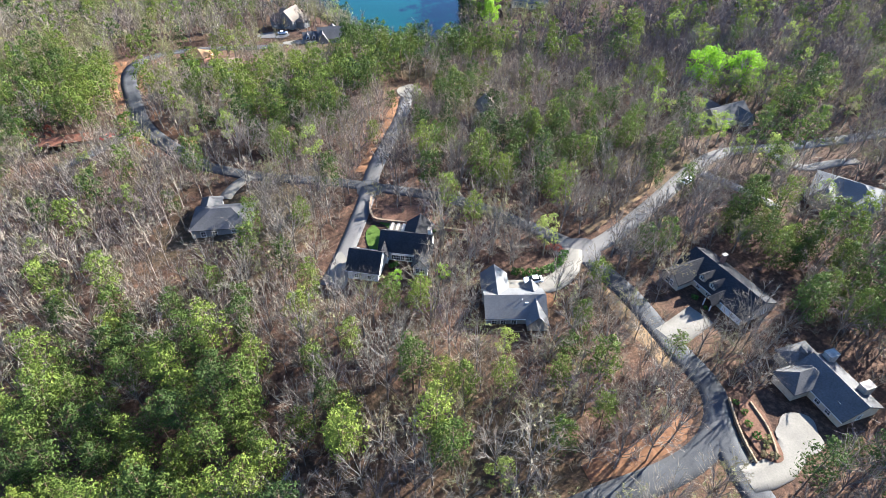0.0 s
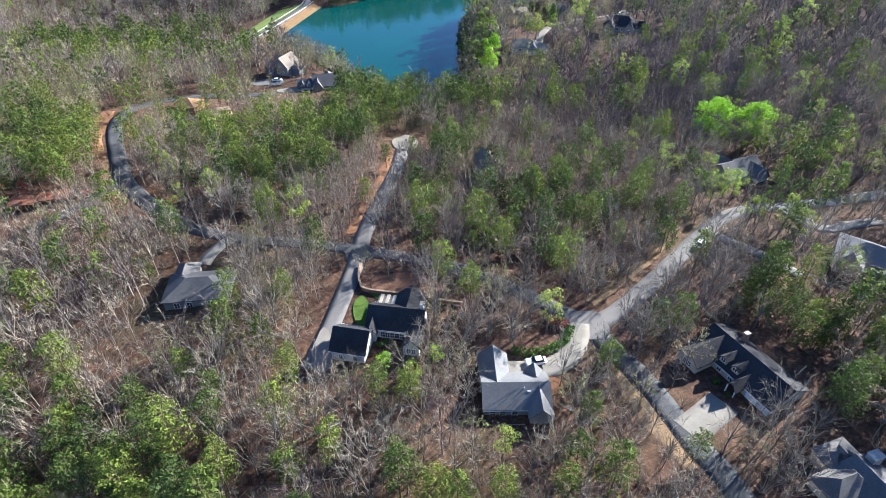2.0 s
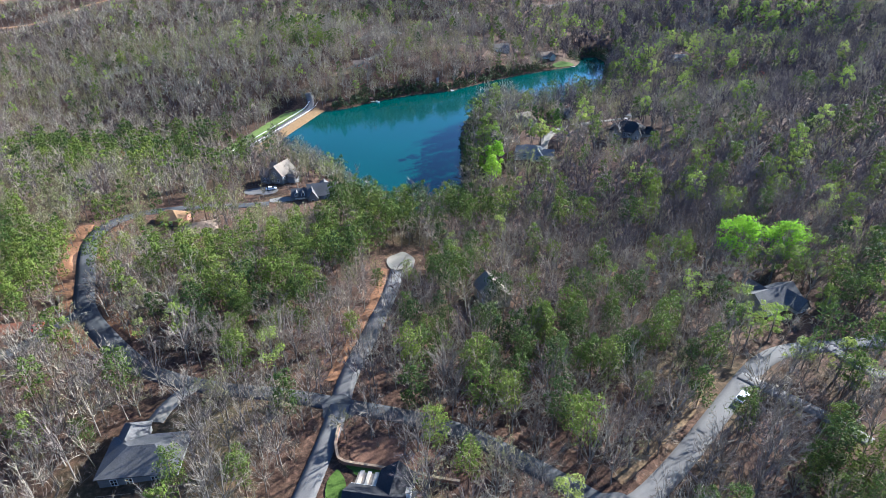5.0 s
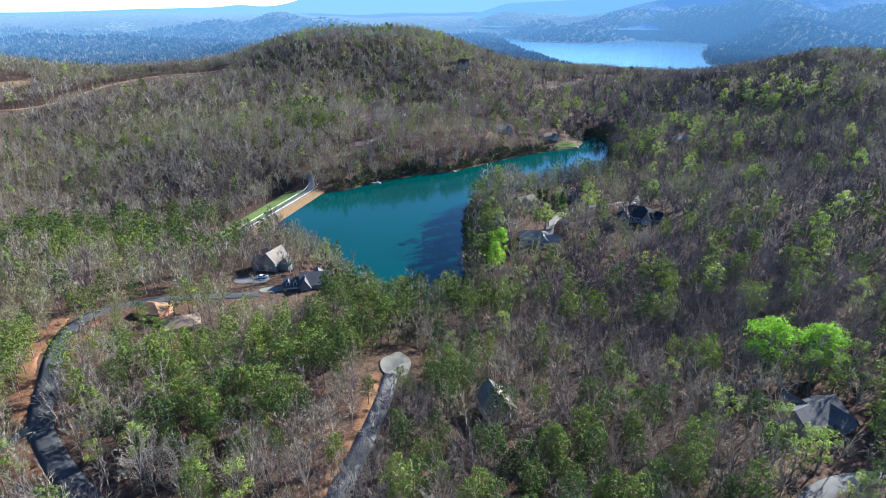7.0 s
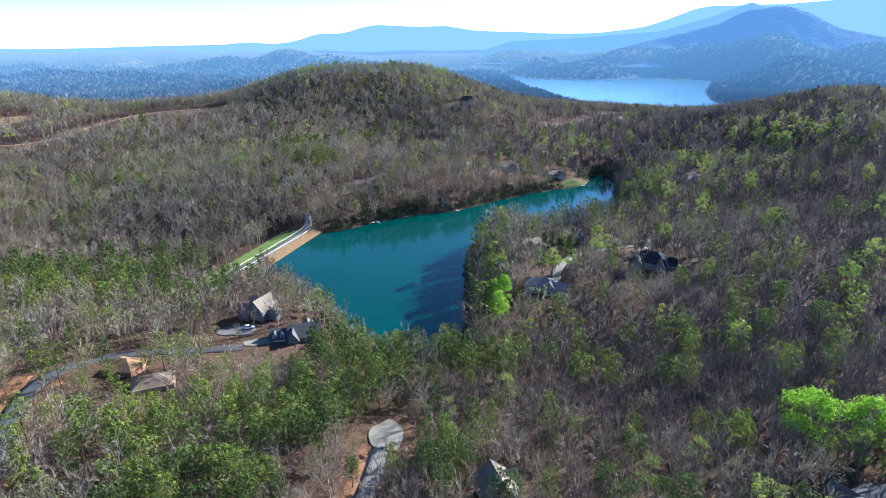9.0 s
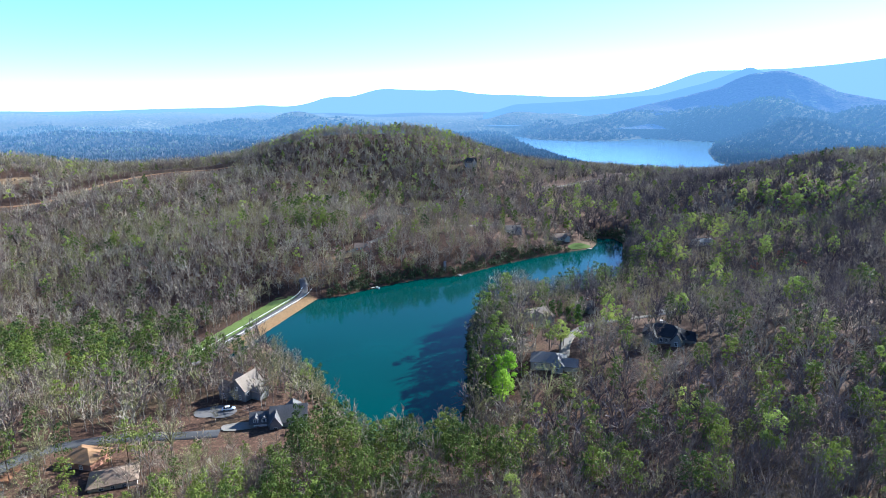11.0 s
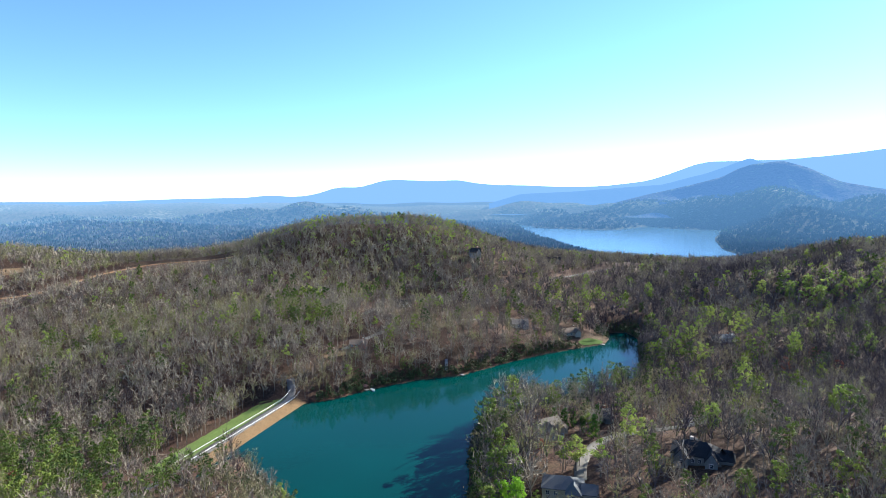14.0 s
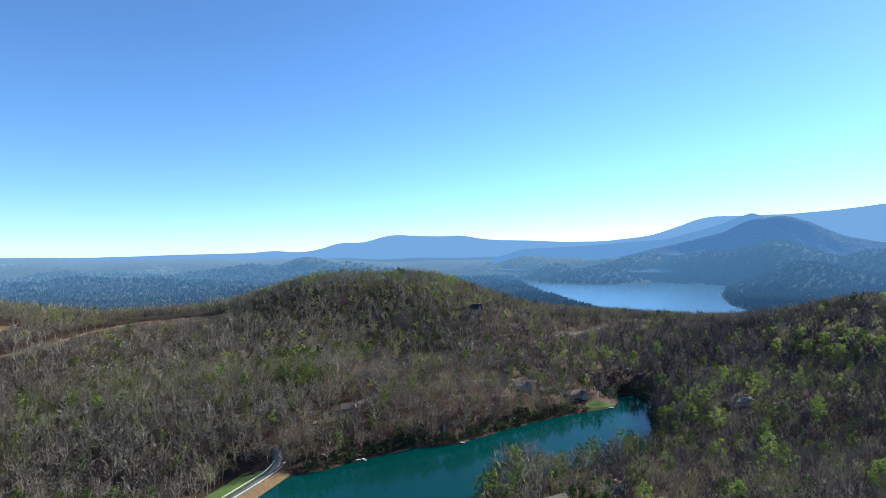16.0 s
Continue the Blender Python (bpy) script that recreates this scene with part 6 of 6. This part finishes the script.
def choose(x, y, rng):
    """0 bare, 1 budding, 2 pine, 3 in fresh leaf, 4 bare with shade painted into the twigs."""
    p = pine_share(x, y)
    u = rng.uniform(0, 1, len(x))
    kind = np.zeros(len(x), int)
    v = rng.uniform(0, 1, len(x))
    patch = np.sin(x / 37 + 1) * np.sin(y / 41) + np.sin(x / 90 - y / 70)
    kind[v < 0.26 + 0.14 * np.clip(patch, -1, 1) + np.where((x < 30) & (y > 470), 0.10, 0.0) + np.where((x < -30) & (y > 225) & (y < 345), 0.22, 0.0)] = 1
    lime = np.where(y > 330, 0.015, 0.02) + 0.02 * np.clip(patch, 0, 1)
    for px, py, r in ((-25, 900, 70), (-95, 915, 50), (-150, 905, 45), (330, 650, 60), (240, 560, 50), (150, 700, 50), (120, 170, 40)):
        lime = np.maximum(lime, 0.34 * np.exp(-((x - px) ** 2 + (y - py) ** 2) / r ** 2))
    kind[v > 1 - lime] = 3
    kind[u < p] = 2
    # the darker painted twigs go mostly on the shaded right-hand slopes
    shade_share = np.where((x < 60) & (y > 470), 0.0, 0.06) + 0.80 * np.exp(-(((x - 105) / 70) ** 2 + ((y - 245) / 55) ** 2) ** 2) + 0.62 * np.exp(-(((x - 290) / 210) ** 2 + ((y - 560) / 340) ** 2) ** 2)
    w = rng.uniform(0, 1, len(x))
    kind[(kind < 2) & (w < shade_share)] = 4
    return kind


def rows(x, y, size, kinds):
    return np.stack([x, y, land(x, y), size, kinds], 1)


_x, _y = scatter(_rng, -330, 400, 6, 262, 4.8)
_ok = in_view(_x, _y) & ~open_ground(_x, _y)
_x, _y = _x[_ok], _y[_ok]
_kind = choose(_x, _y, _rng)
_size = _rng.uniform(0.72, 1.2, len(_x)) * growth(_x, _y)
_d = np.hypot(_x - 8, (_y - 95) * 0.8)

for _k, _shapes, _mats, _name, _label, _grp, _woods in (
        (0, BARE_NEAR, (M["bark"], M["twigs"]), "bare_tree", "leafless grey brown broadleaved tree in the woods", "bare trees", "leafless grey brown broadleaved woods"),
        (1, BUD_NEAR, (M["bark"], M["buds"]), "budding_tree", "tree with pale yellow green spring buds", "budding trees", "broadleaved woods in pale yellow green bud"),
        (2, PINE_NEAR, (M["pine_bark"], M["needles"]), "pine_tree", "tall green pine with a bare stem", "pines", "stand of green pines"),
        (3, FRESH_NEAR, (M["bark"], M["spring"]), "leafing_tree", "small tree in yellow green new leaf", "trees coming into leaf", "scattered trees in yellow green new leaf"),
        (4, BARE_NEAR, (M["bark"], M["shaded_twigs"]), "dusky_tree", "leafless tree, slope shade painted into its purplish brown twigs", "dusky bare trees", "leafless woods, slope shade painted into purplish brown twigs")):
    _i = np.where(_kind == _k)[0]
    _i = _i[np.argsort(_d[_i])]
    _near, _rest = _i[:290], _i[290:]
    _away = (np.abs(_x[_rest] - 8) > 70) | (_y[_rest] > 165)
    _beyond, _rest = _rest[_away], _rest[~_away]
    _sub = np.arange(len(_near)) % len(_shapes)
    for _s, _shape in enumerate(_shapes):
        _pick = _near[_sub == _s]
        if len(_pick):
            plant(tree_thing(_name, _shape, _mats, _label, _grp), np.stack([_x[_pick], _y[_pick], land(_x[_pick], _y[_pick]), _size[_pick]], 1), 100 + 10 * _k + _s)
    join_forest(_name.replace("_tree", "_woods"), _woods, _shapes, _mats, rows(_x[_rest], _y[_rest], _size[_rest], _rng.integers(0, len(_shapes), len(_rest))), 200 + _k)
    _plain = (BARE_EDGE, BUD_EDGE, PINE_EDGE, FRESH_NEAR, BARE_EDGE)[_k]
    join_forest(_name.replace("_tree", "_woods"), _woods, _plain, _mats, rows(_x[_beyond], _y[_beyond], _size[_beyond], _rng.integers(0, len(_plain), len(_beyond))), 210 + _k)

for _lo, _hi, _step, _sets in ((262, 620, 6.0, (BARE_MID, BUD_MID, PINE_MID, FRESH_MID, BARE_MID)), (620, 1160, 7.8, (BARE_FAR, BUD_FAR, PINE_FAR, FRESH_FAR, BARE_FAR))):
    _x, _y = scatter(_rng, -1000, 1000, _lo, _hi, _step)
    _ok = in_view(_x, _y) & ~open_ground(_x, _y)
    _x, _y = _x[_ok], _y[_ok]
    _kind = choose(_x, _y, _rng)
    _size = _rng.uniform(0.75, 1.2, len(_x)) * growth(_x, _y)
    for _k, _mats, _name, _label in (
            (0, (M["bark"], M["twigs"]), "bare_woods", "leafless grey brown woods on the hills"),
            (1, (M["bark"], M["buds"]), "budding_woods", "hill woods in pale yellow green bud"),
            (2, (M["pine_bark"], M["needles"]), "pine_woods", "dark green pines among the hill woods"),
            (3, (M["bark"], M["spring"]), "fresh_woods", "scattered yellow green trees in new leaf"),
            (4, (M["bark"], M["shaded_twigs"]), "dusky_woods", "leafless hill woods, slope shade painted into purplish brown twigs")):
        _i = np.where(_kind == _k)[0]
        join_forest(_name, _label, _sets[_k], _mats, rows(_x[_i], _y[_i], _size[_i], _rng.integers(0, len(_sets[_k]), len(_i))), 300 + _k + _lo)

# leafless brush under the nearer trees
_x, _y = scatter(_rng, -200, 240, 8, 260, 3.8)
_ok = in_view(_x, _y, 5) & ~open_ground(_x, _y) & (_rng.uniform(0, 1, len(_x)) < np.where(_y < 170, 0.75, 0.3))
_x, _y = _x[_ok], _y[_ok]


def brush(seed):
    rng = np.random.default_rng(seed)
    n = 22
    way = rng.normal(0, 0.45, (n, 3)) + (0, 0, 1)
    return gather([tube([(0, 0, -0.2), (0, 0, 0.9)], [0.04, 0.02], 3)]), gather([sprays(rng, rng.normal(0, 0.35, (n, 3)) * (1, 1, 0) + (0, 0, 0.1), way, 2.6, 0.085, 0.1)])


join_forest("underbrush", "leafless grey brown underbrush on the woodland floor", [brush(_s) for _s in range(4)], (M["bark"], M["twigs"]),
            rows(_x, _y, _rng.uniform(0.6, 1.5, len(_x)), _rng.integers(0, 4, len(_x))), 330)

# evergreen scrub along the banks of the lake
_x, _y = scatter(_rng, -110, 190, 270, 670, 2.6)
_d = lake_distance(_x, _y)
_ok = (_d > 0.1) & (_d < 12) & (_rng.uniform(0, 1, len(_x)) < 0.9 - 0.05 * _d) & ~((_x < -70) & (_y > 370) & (_y < 475)) & ~((_x > 108) & (_y > 596) & (_y < 625))
_x, _y = _x[_ok], _y[_ok]
join_forest("shore_scrub", "grey green evergreen scrub along the lake shore", [bush(140 + _s, 3.4, 2.2, 30, 0.95) for _s in range(3)], (M["bark"], M["shrub"]),
            rows(_x, _y, _rng.uniform(0.6, 1.3, len(_x)), _rng.integers(0, 3, len(_x))), 320)

_parts = [(scatter(_rng, -1700, 1700, 1150, 1700, 12.5), 0.95), (scatter(_rng, -2100, 2100, 1700, 2350, 18.0), 1.2), (scatter(_rng, -2400, 2700, 2350, 3700, 30.0), 1.5)]
_big = np.concatenate([np.full(len(_q[0]), _b) for _q, _b in _parts])
_x, _y = np.concatenate([_q[0] for _q, _b in _parts]), np.concatenate([_q[1] for _q, _b in _parts])
_ok = in_view(_x, _y, 300) & ~open_ground(_x, _y) & (np.hypot(_x, _y) < 4450)
_x, _y, _big = _x[_ok], _y[_ok], _big[_ok]


def far_tree(seed):
    """A far treetop: a few pointed sprays fanning upwards."""
    rng = np.random.default_rng(seed)
    n = 11
    a = np.arange(n) * 2.4
    r = 3.4 * np.sqrt((np.arange(n) + 0.5) / n)
    base = np.stack([np.cos(a) * r, np.sin(a) * r, np.full(n, 1.0) - 0.3 * r], 1)
    way = np.stack([np.cos(a) * r * 0.12, np.sin(a) * r * 0.12, np.full(n, 1.0)], 1)
    v, f = sprays(rng, base, way, 8.0, 4.6, 0.14)
    return (v[:3] * 0, np.array([[0, 1, 2]])), (v, f)


_tiny = [far_tree(95 + _s) for _s in range(5)]
join_forest("far_woods", "distant grey woods on the lowland and mountain, blue haze painted as emission", _tiny, (M["hazy_woods"], M["hazy_woods"]), rows(_x, _y, _big * _rng.uniform(0.75, 1.25, len(_x)), _rng.integers(0, 5, len(_x))), 310)

# two maples in bright new leaf
for _s, (_px, _py, _h) in enumerate(((105, 207, 1.2), (118, 204, 1.2))):
    _t = tree_thing("leafy_tree", leafy_tree(120 + _s, 13, 40, 64, 0.52, 6.2), (M["bark"], M["fresh"]), "tree in vivid yellow green new leaf", "trees in new leaf")
    plant(_t, [(_px, _py, float(land(_px, _py)), _h)], 5 + _s)

# the tall slender ones on the peninsula
for _s, (_px, _py, _h) in enumerate(((33, 308, 1.15), (36, 316, 1.4), (32, 324, 1.25))):
    _t = tree_thing("leafy_tree", leafy_tree(124 + _s, 15, 30, 60, 0.5, 3.5, 0.22), (M["bark"], M["fresh"]), "tall slender tree in vivid yellow green new leaf", "trees in new leaf")
    plant(_t, [(_px, _py, float(land(_px, _py)), _h)], 15 + _s)

# lime green, reddish and dark narrow trees round the peninsula houses and on the slopes
_kinds = ((leafy_tree(150, 15, 18, 46, 0.62, 3.9), ("leafy_tree", (M["bark"], M["spring"]), "tree in pale lime new leaf on the wooded slope", "lime green trees"), ((64, 352), (90, 371), (37, 424), (37, 342), (324, 624), (341, 628), (357, 623), (382, 639), (292, 656), (328, 648), (390, 756), (209, 776), (161, 782), (207, 709), (308, 640), (185, 630), (168, 522), (177, 508), (236, 505), (177, 448), (270, 483), (298, 472), (241, 377), (188, 309), (167, 289), (126, 371), (177, 367), (108, 253), (31, 350), (46, 432))),
          (leafy_tree(151, 9, 12, 34, 0.45, 2.8), ("red_tree", (M["bark"], M["red_buds"]), "small tree in red spring flower on the wooded slope", "red flowering trees"), ((52, 366), (221, 484), (242, 469), (-168, 352))),
          (pine_tree(152, 9.5, 20, 46, 4, 0.04, 0.5, 2.0), ("conifer_tree", (M["pine_bark"], M["hedge"]), "dark narrow evergreen beside the gravel drive", "narrow evergreens"), ((64, 406), (73, 405), (85, 405), (79, 386), (68, 400), (76, 396), (-165, 374))))
for _k, (_shape, (_name, _mats, _label, _grp), _spots) in enumerate(_kinds):
    plant(tree_thing(_name, _shape, _mats, _label, _grp), [(_px, _py, float(land(_px, _py)), (0.98 if _k else 1.12) + 0.06 * (_i % 5)) for _i, (_px, _py) in enumerate(_spots)], 60 + _k)
